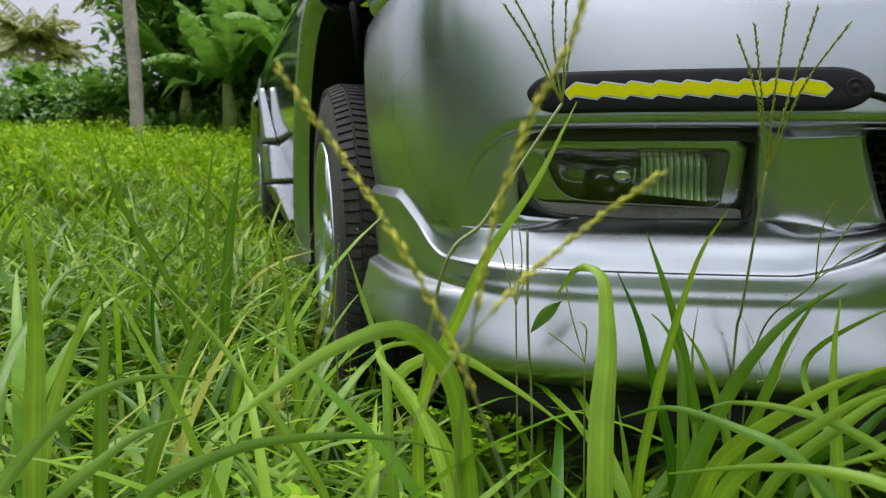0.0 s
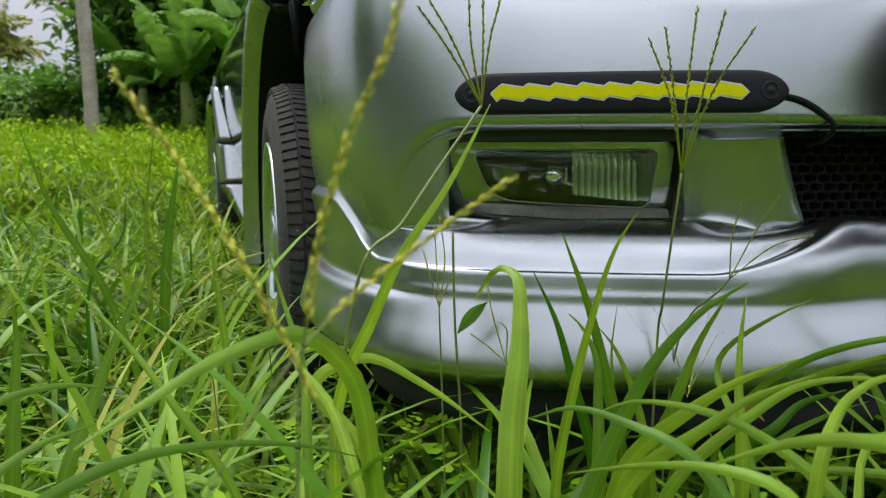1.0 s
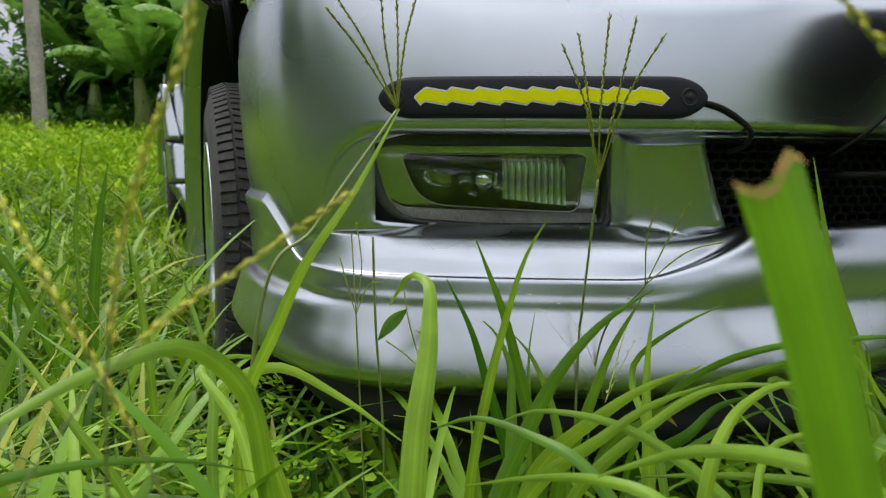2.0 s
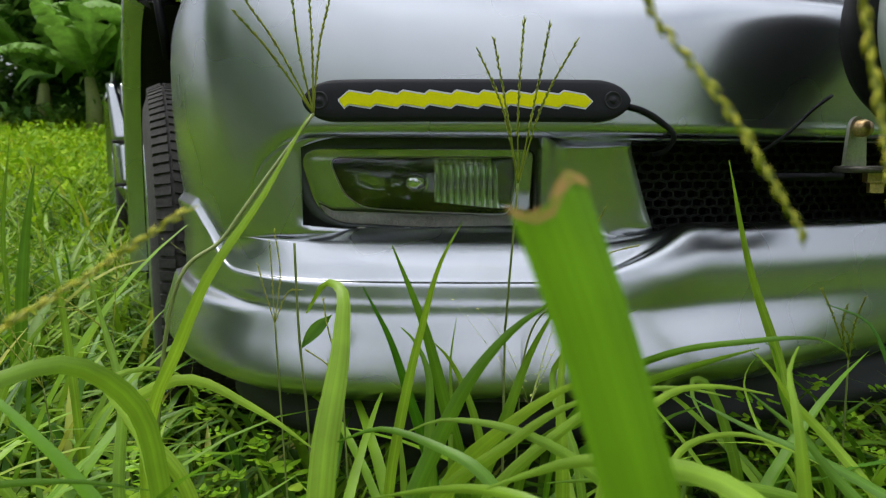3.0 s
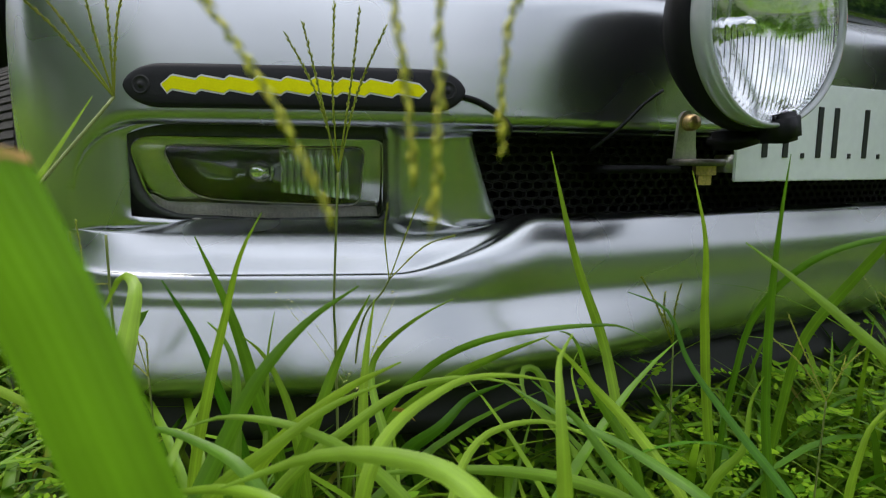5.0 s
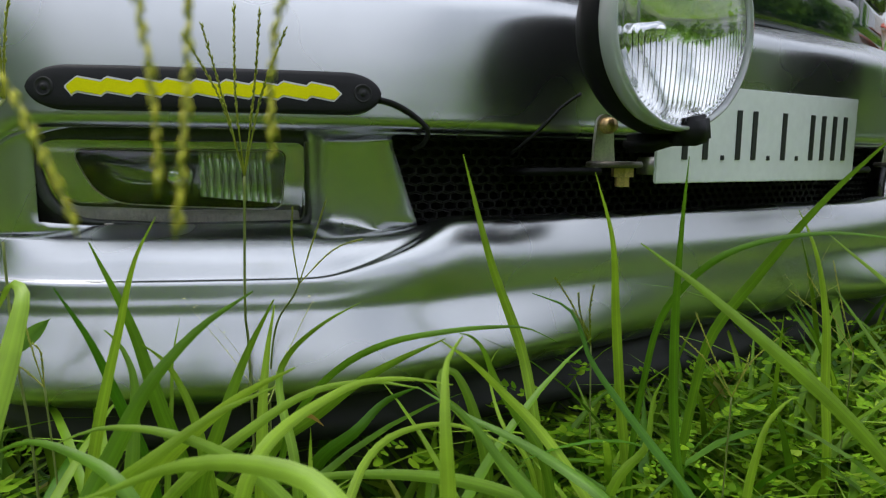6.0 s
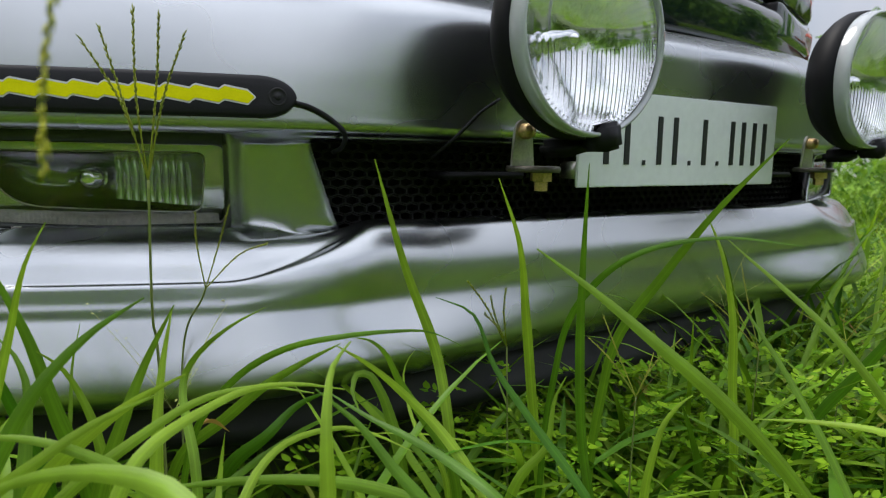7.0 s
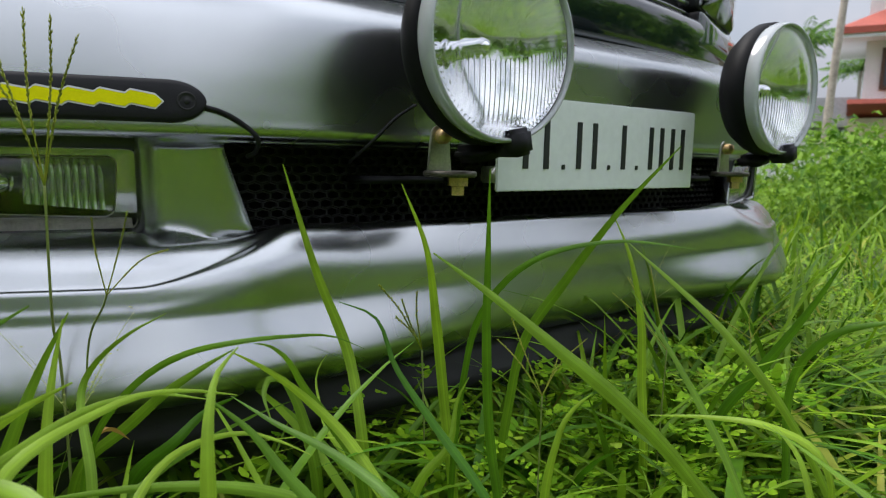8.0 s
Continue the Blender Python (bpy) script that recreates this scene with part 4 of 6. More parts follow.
def wheel(x, y, side, steer):
    """A road wheel: tyre with a blocky tread, alloy rim with five spokes."""
    hub = new("wheel")
    hub.parent = car
    tagged(hub, "dusty black tyre on a silver alloy rim")
    bx, by, _ = body_point(x, y, 0)
    hub.matrix_local = pose(bx, by, 0.297, 0, 0, steer + math.degrees(TURN_BODY))
    hw = 0.0925
    profile = [(0.190, -hw + 0.012), (0.196, -hw + 0.002), (0.225, -hw - 0.006), (0.258, -hw - 0.004), (0.284, -hw + 0.004), (0.297, -hw + 0.014), (0.302, -hw + 0.028), (0.303, 0.0), (0.302, hw - 0.028), (0.297, hw - 0.014),
               (0.284, hw - 0.004), (0.258, hw + 0.004), (0.225, hw + 0.006), (0.196, hw - 0.002), (0.190, hw - 0.012)]
    tyre = obj("tyre", *lathe(profile, (0, 0, 0), "x", 96), TYRE, hub, "black tyre with a worn blocky tread")
    blocks = []
    for k in range(104):
        w = 2 * math.pi * k / 104
        for x0, x1, skew in ((-hw + 0.004, -0.066, 0.2), (-0.061, -0.036, 0.6), (-0.031, -0.004, -0.6), (0.004, 0.031, -0.6), (0.036, 0.061, 0.6), (0.066, hw - 0.004, 0.2)):
            v = []
            for r in (0.298, 0.3065):
                for dx, dw in ((x0, -0.0205 - 0.014 * skew), (x1, -0.0205 + 0.014 * skew), (x1, 0.0205 + 0.014 * skew), (x0, 0.0205 - 0.014 * skew)):
                    rr = r - (0.010 if abs(dx) > 0.08 else 0.0)
                    v.append((dx, rr * math.cos(w + dw), rr * math.sin(w + dw)))
            blocks.append((v, [(4, 5, 6, 7), (0, 1, 5, 4), (1, 2, 6, 5), (2, 3, 7, 6), (3, 0, 4, 7)]))
    obj("tread", *merged(blocks), TYRE, tyre, "dusty tread blocks", smooth=False)
    o = side
    rim = obj("rim", *lathe([(0.191, -hw * o * 0.9), (0.188, -0.03 * o), (0.178, 0.0), (0.176, o * 0.055), (0.186, o * 0.080), (0.194, o * 0.092), (0.197, o * 0.0945), (0.196, o * 0.099), (0.190, o * 0.098), (0.184, o * 0.090), (0.174, o * 0.075)], (0, 0, 0), "x", 72), ALLOY, hub, "bright silver rim")
    for k in range(7):
        w = 2 * math.pi * k / 7 + 0.25
        bm = box_bm((0.022, 0.15, 0.044), (o * 0.074, 0.112, 0), 0.006)
        bmesh.ops.rotate(bm, cent=(0, 0, 0), matrix=Matrix.Rotation(w, 3, "X"), verts=bm.verts)
        part("spoke", bm, ALLOY, rim)
    obj("hub_cap", *lathe([(0.0005, o * 0.095), (0.025, o * 0.094), (0.045, o * 0.085), (0.05, o * 0.05)], (0, 0, 0), "x", 32), ALLOY, rim)
    obj("brake_disc", *lathe([(0.03, o * 0.02), (0.125, o * 0.022), (0.125, o * 0.01)], (0, 0, 0), "x", 40), ZINC, hub)


for side in (-1, 1):
    wheel(side * 0.775, 0.99, side, -3.0)
    wheel(side * 0.775, 3.35, side, 0.0)


# ---- plants ----
def mesh_np(name, verts, quads, mat, parent=None, uv=None):
    """A large mesh from arrays of vertices and quads."""
    verts, quads = np.asarray(verts, np.float32), np.asarray(quads, np.int32)
    me = bpy.data.meshes.new(name)
    me.vertices.add(len(verts))
    me.vertices.foreach_set("co", verts.ravel())
    me.loops.add(quads.size)
    me.loops.foreach_set("vertex_index", quads.ravel())
    me.polygons.add(len(quads))
    me.polygons.foreach_set("loop_start", np.arange(0, quads.size, 4, dtype=np.int32))
    me.polygons.foreach_set("use_smooth", np.ones(len(quads), bool))
    me.materials.append(mat)
    me.update(calc_edges=True)
    ob = new(name, me)
    ob.parent = parent
    return ob


rng = np.random.default_rng(7)


def blade_arrays(base, length, width, heading, lean, curl, segs=6, fold=True, twist=0.0):
    """Curved, tapering blades: arrays of vertices and quads."""
    n = len(base)
    t = np.linspace(0, 1, segs + 1)
    th = lean[:, None] + curl[:, None] * t**1.3
    ds = length[:, None] / segs
    h = np.cumsum(np.sin(th) * ds, 1) - np.sin(th[:, :1]) * ds
    v = np.cumsum(np.cos(th) * ds, 1) - np.cos(th[:, :1]) * ds
    c, s = np.cos(heading)[:, None], np.sin(heading)[:, None]
    mid = np.stack([base[:, None, 0] + h * c, base[:, None, 1] + h * s, base[:, None, 2] + v], -1)
    turn = heading[:, None] + math.pi / 2 + twist * t
    w = width[:, None] * np.maximum(0.04, (0.55 + 1.35 * t) * (1 - t**2.2))
    side = np.stack([np.cos(turn), np.sin(turn), np.zeros_like(turn)], -1) * w[..., None] * 0.5
    if fold:
        lift = np.stack([-np.cos(th) * c, -np.cos(th) * s, np.sin(th)], -1) * w[..., None] * 0.16
        verts = np.stack([mid + side + lift, mid, mid - side + lift], 2)
        k = 3
    else:
        verts = np.stack([mid + side, mid - side], 2)
        k = 2
    quads = []
    for r in range(segs):
        for q in range(k - 1):
            quads.append([r * k + q, r * k + q + 1, (r + 1) * k + q + 1, (r + 1) * k + q])
    quads = (np.arange(n) * (segs + 1) * k)[:, None, None] + np.array(quads)[None]
    return verts.reshape(-1, 3), quads.reshape(-1, 4)


CAR_C, CAR_A = np.array([0.927, 0.677]), math.radians(16.27)


def car_xy(x, y):
    dx, dy = x - CAR_C[0], y - CAR_C[1]
    return dx * math.cos(CAR_A) + dy * math.sin(CAR_A), -dx * math.sin(CAR_A) + dy * math.cos(CAR_A)


def outside_car(x, y, gap=0.0):
    a, d = car_xy(x, y)
    half = np.where(d < 1.4, 0.80, 0.93) + 0.066 * np.maximum(0, d - 1.2) * (a < 0)
    nose = np.interp(np.abs(a), [0, 0.45, 0.7, 0.8], [0.10, 0.16, 0.28, 0.45])
    return ~((np.abs(a) < half + gap) & (d > nose - gap) & (d < 4.3))


def scatter(count, xmin, xmax, ymin, ymax, keep):
    x, y = rng.uniform(xmin, xmax, count), rng.uniform(ymin, ymax, count)
    k = keep(x, y)
    return x[k], y[k]


def lay_grass(name, x, y, low, high, wide, mat, label, segs=5, fold=True, lean=(0.0, 0.7), curl=(0.2, 1.6), sink=0.01):
    n = len(x)
    base = np.c_[x, y, ground_height(x, y) - sink]
    clump = 0.82 + 0.30 * np.sin(2.3 * x + 1.7 * np.sin(1.9 * y)) * np.cos(2.9 * y + 1.1 * np.sin(2.4 * x))
    length = rng.uniform(low, high, n) * rng.uniform(0.65, 1.15, n) * clump
    v, q = blade_arrays(base, length, rng.uniform(*wide, n), rng.uniform(0, 2 * math.pi, n), rng.uniform(*lean, n), rng.uniform(*curl, n), segs, fold)
    return tagged(mesh_np(name, v, q, mat), label, "grass", kind="stuff")


def near_keep(x, y):
    r = np.hypot(x - 0.24, y + 0.02)
    return outside_car(x, y) & (r > 0.16)


# tall grass round the car's nose
x, y = scatter(4800, -2.0, 2.6, -0.35, 2.6, near_keep)
k = (np.hypot(x - 0.24, y + 0.02) > 0.42)
lay_grass("grass", x[k], y[k], 0.20, 0.50, (0.005, 0.012), GRASS, "tall green grass round the parked car", 7, lean=(0.0, 0.8), curl=(0.4, 2.3))
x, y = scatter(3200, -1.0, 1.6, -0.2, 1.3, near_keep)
lay_grass("grass", x, y, 0.12, 0.26, (0.003, 0.007), GRASS_SHADED, "short green undergrowth in the meadow", 4)
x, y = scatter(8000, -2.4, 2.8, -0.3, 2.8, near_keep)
lay_grass("grass", x, y, 0.10, 0.24, (0.003, 0.007), GRASS_SHADED, "fine green undergrowth in the meadow", 4, False)
x, y = scatter(2400, 0.0, 1.7, 0.22, 1.0, lambda x, y: near_keep(x, y) & (car_xy(x, y)[1] < 0.16) & (np.hypot(x - 0.3, y) > 0.34))
lay_grass("grass", x, y, 0.20, 0.42, (0.006, 0.012), GRASS, "broad green grass before the bumper", 7, lean=(0.0, 0.9), curl=(0.4, 2.4))
x, y = scatter(900, 0.5, 1.4, 0.3, 1.0, lambda x, y: (car_xy(x, y)[1] < 0.05) & (car_xy(x, y)[1] > -0.20))
lay_grass("grass", x, y, 0.20, 0.40, (0.005, 0.011), GRASS, "broad green grass at the bumper's foot", 8, lean=(0.1, 0.9), curl=(0.6, 2.5))
x, y = scatter(420, 0.02, 0.55, 0.38, 0.68, lambda x, y: (car_xy(x, y)[1] < 0.10) & (car_xy(x, y)[1] > -0.14))
lay_grass("grass", x, y, 0.22, 0.40, (0.004, 0.010), GRASS, "green grass at the bumper's corner", 8, lean=(0.1, 0.9), curl=(0.6, 2.5))
# tufts whose blades arch out from one foot
x, y = scatter(330, -1.9, 0.25, 0.28, 2.4, lambda x, y: near_keep(x, y) & (np.hypot(x - 0.24, y) > 0.45))
many = rng.integers(7, 14, len(x))
x, y = np.repeat(x, many) + rng.normal(0, 0.012, many.sum()), np.repeat(y, many) + rng.normal(0, 0.012, many.sum())
lay_grass("grass", x, y, 0.24, 0.50, (0.005, 0.013), GRASS, "tufts of long arching green grass", 10, lean=(0.1, 0.75), curl=(0.7, 2.6))
x, y = scatter(190, 0.1, 2.0, 0.15, 1.2, lambda x, y: near_keep(x, y) & (np.hypot(x - 0.3, y) > 0.45))
many = rng.integers(6, 11, len(x))
x, y = np.repeat(x, many) + rng.normal(0, 0.012, many.sum()), np.repeat(y, many) + rng.normal(0, 0.012, many.sum())
lay_grass("grass", x, y, 0.24, 0.40, (0.004, 0.0095), GRASS, "tufts of arching green grass before the bumper", 10, lean=(0.1, 0.8), curl=(0.8, 2.6))


# low broad blades that arch over the ground before the bumper
x, y = scatter(420, -0.25, 1.6, 0.18, 0.80, lambda x, y: (car_xy(x, y)[1] < 0.02) & (np.hypot(x - 0.30, y) > 0.30))
many = rng.integers(4, 8, len(x))
x, y = np.repeat(x, many) + rng.normal(0, 0.010, many.sum()), np.repeat(y, many) + rng.normal(0, 0.010, many.sum())
lay_grass("grass", x, y, 0.32, 0.52, (0.007, 0.014), GRASS, "low broad green blades arching before the bumper", 11, lean=(0.25, 0.85), curl=(0.8, 2.2))
x, y = scatter(240, -0.45, 0.35, 0.25, 0.85, lambda x, y: near_keep(x, y) & (car_xy(x, y)[0] > -1.05) & (np.hypot(x - 0.2, y) > 0.36))
many = rng.integers(4, 8, len(x))
x, y = np.repeat(x, many) + rng.normal(0, 0.010, many.sum()), np.repeat(y, many) + rng.normal(0, 0.010, many.sum())
lay_grass("grass", x, y, 0.24, 0.42, (0.006, 0.013), GRASS, "low broad green blades by the bumper's corner", 11, lean=(0.4, 1.0), curl=(0.6, 2.0))


x, y = scatter(800, -0.05, 1.35, 0.30, 0.95, lambda x, y: (car_xy(x, y)[1] < np.interp(np.abs(car_xy(x, y)[0]), PLAN[:, 0], PLAN[:, 1]) - 0.04) & (car_xy(x, y)[1] > -0.16) & (car_xy(x, y)[0] > -0.90))
lay_grass("grass", x, y, 0.42, 0.68, (0.006, 0.013), GRASS_BROAD, "broad light green blades arching along the bumper", 12, lean=(0.15, 0.75), curl=(0.9, 2.4))


x, y = scatter(300, 0.3, 1.2, 0.2, 0.9, lambda x, y: (car_xy(x, y)[1] < -0.015) & (car_xy(x, y)[1] > -0.15) & (np.abs(car_xy(x, y)[0] + 0.18) < 0.42))
x, y = x[:34], y[:34]
many = rng.integers(3, 7, len(x))
x, y = np.repeat(x, many) + rng.normal(0, 0.010, many.sum()), np.repeat(y, many) + rng.normal(0, 0.010, many.sum())
lay_grass("grass", x, y, 0.36, 0.58, (0.007, 0.013), GRASS_BROAD, "broad arching blades under the number plate", 12, lean=(0.1, 0.6), curl=(0.9, 2.5))


# clumps of long broad blades in the meadow beside the wheel
x, y = scatter(95, -1.5, 0.1, 0.30, 1.5, lambda x, y: near_keep(x, y) & (np.hypot(x - 0.2, y) > 0.40) & (car_xy(x, y)[0] < -0.72))
many = rng.integers(4, 9, len(x))
x, y = np.repeat(x, many) + rng.normal(0, 0.010, many.sum()), np.repeat(y, many) + rng.normal(0, 0.010, many.sum())
lay_grass("grass", x, y, 0.34, 0.56, (0.008, 0.015), GRASS_BROAD, "long broad light green blades beside the wheel", 12, lean=(0.1, 0.6), curl=(0.7, 2.3))


def pale_panicles(count, xmin, xmax, ymin, ymax, label):
    """Hair-thin stalks with a few rays of tiny pale grains."""
    x, y = scatter(count, xmin, xmax, ymin, ymax, lambda x, y: near_keep(x, y) & (np.hypot(x - 0.24, y) > 0.5))
    foot = np.c_[x, y, ground_height(x, y)]
    n = len(x)
    head, lean = rng.uniform(0, 2 * math.pi, n), rng.uniform(0.05, 0.45, n)
    tall = rng.uniform(0.24, 0.36, n)
    parts = [blade_arrays(foot, tall, np.full(n, 0.0011), head, lean, np.full(n, 0.15), 6, False)]
    top = parts[0][0].reshape(n, 7, 2, 3)[:, -1].mean(1)
    rays = 5
    start = np.repeat(top, rays, 0)
    m = len(start)
    parts.append(blade_arrays(start, rng.uniform(0.05, 0.11, m), np.full(m, 0.0008), rng.uniform(0, 2 * math.pi, m), rng.uniform(0.2, 1.2, m), rng.uniform(0.1, 0.7, m), 12, False))
    along = parts[1][0].reshape(m, 13, 2, 3).mean(2)[:, 2:].reshape(-1, 3)
    parts.append(leaf_quads(along + rng.normal(0, 0.0012, along.shape), 0, rng.uniform(0.0018, 0.0030, len(along)), 1.3, 0.1))
    v, q, k = [], [], 0
    for pv, pq in parts:
        v.append(pv), q.append(pq + k)
        k += len(pv)
    return tagged(mesh_np("grass_panicles", np.vstack(v), np.vstack(q), PALE_SEED), label, "grass", kind="stuff")


# clumps of broader blades in the near meadow
x, y = scatter(420, -3.2, -0.15, 0.9, 4.6, lambda x, y: outside_car(x, y, 0.05))
many = rng.integers(8, 16, len(x))
x, y = np.repeat(x, many) + rng.normal(0, 0.03, many.sum()), np.repeat(y, many) + rng.normal(0, 0.03, many.sum())
lay_grass("grass", x, y, 0.26, 0.50, (0.010, 0.022), GRASS, "clumps of broad green grass in the meadow", 7, lean=(0.1, 0.9), curl=(0.6, 2.2))
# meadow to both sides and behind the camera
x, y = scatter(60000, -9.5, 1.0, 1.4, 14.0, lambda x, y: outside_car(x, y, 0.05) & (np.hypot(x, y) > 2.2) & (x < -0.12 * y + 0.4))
lay_grass("meadow", x, y, 0.22, 0.40, (0.008, 0.016), GRASS_FAR, "yellow-green meadow grass", 4, False, lean=(0.0, 1.0), curl=(0.3, 2.2))
x, y = scatter(30000, 1.4, 14.0, -1.0, 12.0, lambda x, y: outside_car(x, y, 0.05) & (np.hypot(x, y) > 2.3) & (y < 1.2 * x))
lay_grass("meadow", x, y, 0.22, 0.42, (0.008, 0.016), GRASS, "green meadow grass beside the car", 4, False, lean=(0.0, 0.9), curl=(0.3, 2.0))
x, y = scatter(9000, -6.0, -1.6, -0.6, 2.4, lambda x, y: outside_car(x, y, 0.05))
lay_grass("meadow", x, y, 0.20, 0.40, (0.008, 0.014), GRASS, "green meadow grass beside the car", 4, False, lean=(0.0, 0.9), curl=(0.3, 2.0))
x, y = scatter(16000, 1.6, 9.0, -0.6, 8.0, lambda x, y: outside_car(x, y, 0.05))
lay_grass("meadow", x, y, 0.20, 0.40, (0.008, 0.016), GRASS, "green meadow grass beside the car", 4, False, lean=(0.0, 0.9), curl=(0.3, 2.0))
x, y = scatter(30000, -5.0, 5.0, -6.0, -0.2, lambda x, y: np.hypot(x - 0.24, y) > 0.5)
lay_grass("meadow", x, y, 0.20, 0.34, (0.010, 0.018), GRASS, "green meadow grass in front of the car", 3, False)


def leaf_quads(centers, normals_seed, size, long=1.0, droop=0.25):
    """Small pointed leaves of two folded quads each, at random turns."""
    n = len(centers)
    az, el = rng.uniform(0, 2 * math.pi, n), rng.normal(0.15, 0.45, n)
    f = np.stack([np.cos(az) * np.cos(el), np.sin(az) * np.cos(el), np.sin(el)], -1)
    s = np.stack([-np.sin(az), np.cos(az), rng.normal(0, 0.35, n)], -1)
    u = np.cross(f, s)
    size = np.broadcast_to(size, n)[:, None]
    a, tip = centers, centers + f * size * long - u * size * droop
    m = centers + f * size * long * 0.5 + u * size * 0.08
    l, r = m + s * size * 0.32 + u * size * 0.1, m - s * size * 0.32 + u * size * 0.1
    verts = np.stack([a, l, tip, r, m], 1).reshape(-1, 3)
    quads = (np.arange(n) * 5)[:, None, None] + np.array([[0, 4, 2, 1], [0, 3, 2, 4]])[None]
    return verts, quads.reshape(-1, 4)


def oval_leaves(start, ahead, across, long, wide):
    """Oval leaflets of four quads each from arrays of places and directions."""
    up = np.cross(ahead, across)
    long, wide = long[:, None], wide[:, None]

    def at(t, q, lift):
        return start + ahead * long * t + across * wide * q + up * wide * lift

    verts = np.stack([start, at(0.3, -0.46, 0.12), at(0.3, 0, 0), at(0.3, 0.46, 0.12), at(0.72, -0.42, 0.10), at(0.72, 0, -0.02), at(0.72, 0.42, 0.10), at(1.0, 0, -0.06)], 1).reshape(-1, 3)
    quads = (np.arange(len(start)) * 8)[:, None, None] + np.array([[0, 3, 2, 1], [1, 2, 5, 4], [2, 3, 6, 5], [4, 5, 6, 7]])[None]
    return verts, quads.reshape(-1, 4)


def herbs(count, xmin, xmax, ymin, ymax, keep, low, high, size, mat, label):
    """Herbs with feathered leaves: pairs of oval leaflets along thin ribs."""
    x, y = scatter(count, xmin, xmax, ymin, ymax, keep)
    start, ahead, across, long = [], [], [], []
    for px, py in zip(x, y):
        h, g, leafs = rng.uniform(low, high), float(ground_height(px, py)), rng.integers(3, 6)
        for k in range(leafs):
            w, z = rng.uniform(0, 2 * math.pi), h * rng.uniform(0.55, 1.0)
            rise, grow = rng.uniform(-0.1, 0.6), rng.uniform(*size)
            rib = np.array([math.cos(w) * math.cos(rise), math.sin(w) * math.cos(rise), math.sin(rise)])
            cross = np.array([-math.sin(w), math.cos(w), rng.normal(0, 0.15)])
            for j in range(rng.integers(3, 6)):
                p = np.array([px, py, g + z]) + rib * grow * (0.5 + 0.62 * j) - np.array([0, 0, 0.004 * j * j * 0.25])
                for side in (-1, 1):
                    d = rib * 0.45 + cross * side * 0.85 + np.array([0, 0, rng.normal(0.05, 0.15)])
                    d /= np.linalg.norm(d)
                    start.append(p), ahead.append(d), across.append(np.cross(d, (0, 0, 1.0)) + rng.normal(0, 0.15, 3)), long.append(grow * rng.uniform(0.8, 1.15) * (0.7 + 0.12 * j))
    long = np.array(long)
    v, q = oval_leaves(np.array(start), np.array(ahead), np.array(across), long, long * 0.62)
    return tagged(mesh_np("herbs", v, q, mat), label, "herbs", kind="stuff")


herbs(330, 0.45, 1.9, 0.1, 1.1, near_keep, 0.08, 0.22, (0.007, 0.016), HERB, "light green herbs with feathered oval leaflets")
herbs(130, 0.55, 1.3, 0.32, 0.95, lambda x, y: (car_xy(x, y)[1] < 0.07) & (car_xy(x, y)[1] > -0.22), 0.12, 0.26, (0.007, 0.016), HERB, "light green herbs with oval leaflets at the bumper's foot")
herbs(55, -0.10, 0.45, 0.30, 0.80, lambda x, y: (car_xy(x, y)[1] < np.interp(np.abs(car_xy(x, y)[0]), PLAN[:, 0], PLAN[:, 1]) + 0.02) & (np.hypot(x - 0.2, y) > 0.40), 0.12, 0.24, (0.009, 0.018), HERB, "light green herbs with oval leaflets under the bumper's corner")
herbs(120, -1.2, 0.45, 0.3, 1.4, near_keep, 0.06, 0.17, (0.008, 0.016), HERB, "light green small-leaved herbs in the grass")


x, y = scatter(90, -1.2, 1.6, 0.25, 1.2, lambda x, y: near_keep(x, y) & (np.hypot(x - 0.24, y) > 0.5))
lay_grass("straw", x, y, 0.22, 0.40, (0.002, 0.005), DRY, "dry tan straws among the green grass", 8, lean=(0.2, 1.0), curl=(0.3, 2.2))
pale_panicles(36, -1.0, 0.25, 0.35, 1.3, "thin pale seed panicles of meadow grass")
pale_panicles(12, 0.3, 1.6, 0.2, 0.9, "thin pale seed panicles before the bumper")


# ---- trees and houses in the distance ----
def crown_leaves(center, size, count, leaf, mat, name, parent, clumps=14):
    """Leaves gathered in uneven clumps round a centre."""
    c = np.array(center) + rng.normal(0, 1, (clumps, 3)) * np.array(size) * 0.5
    pick = rng.integers(0, clumps, count)
    spread = rng.normal(0, 1, (count, 3)) * np.array(size) * 0.22
    v, q = leaf_quads(c[pick] + spread, 0, rng.uniform(leaf * 0.6, leaf * 1.3, count), 1.2, 0.3)
    ob = mesh_np(name, v, q, mat, parent)
    return ob


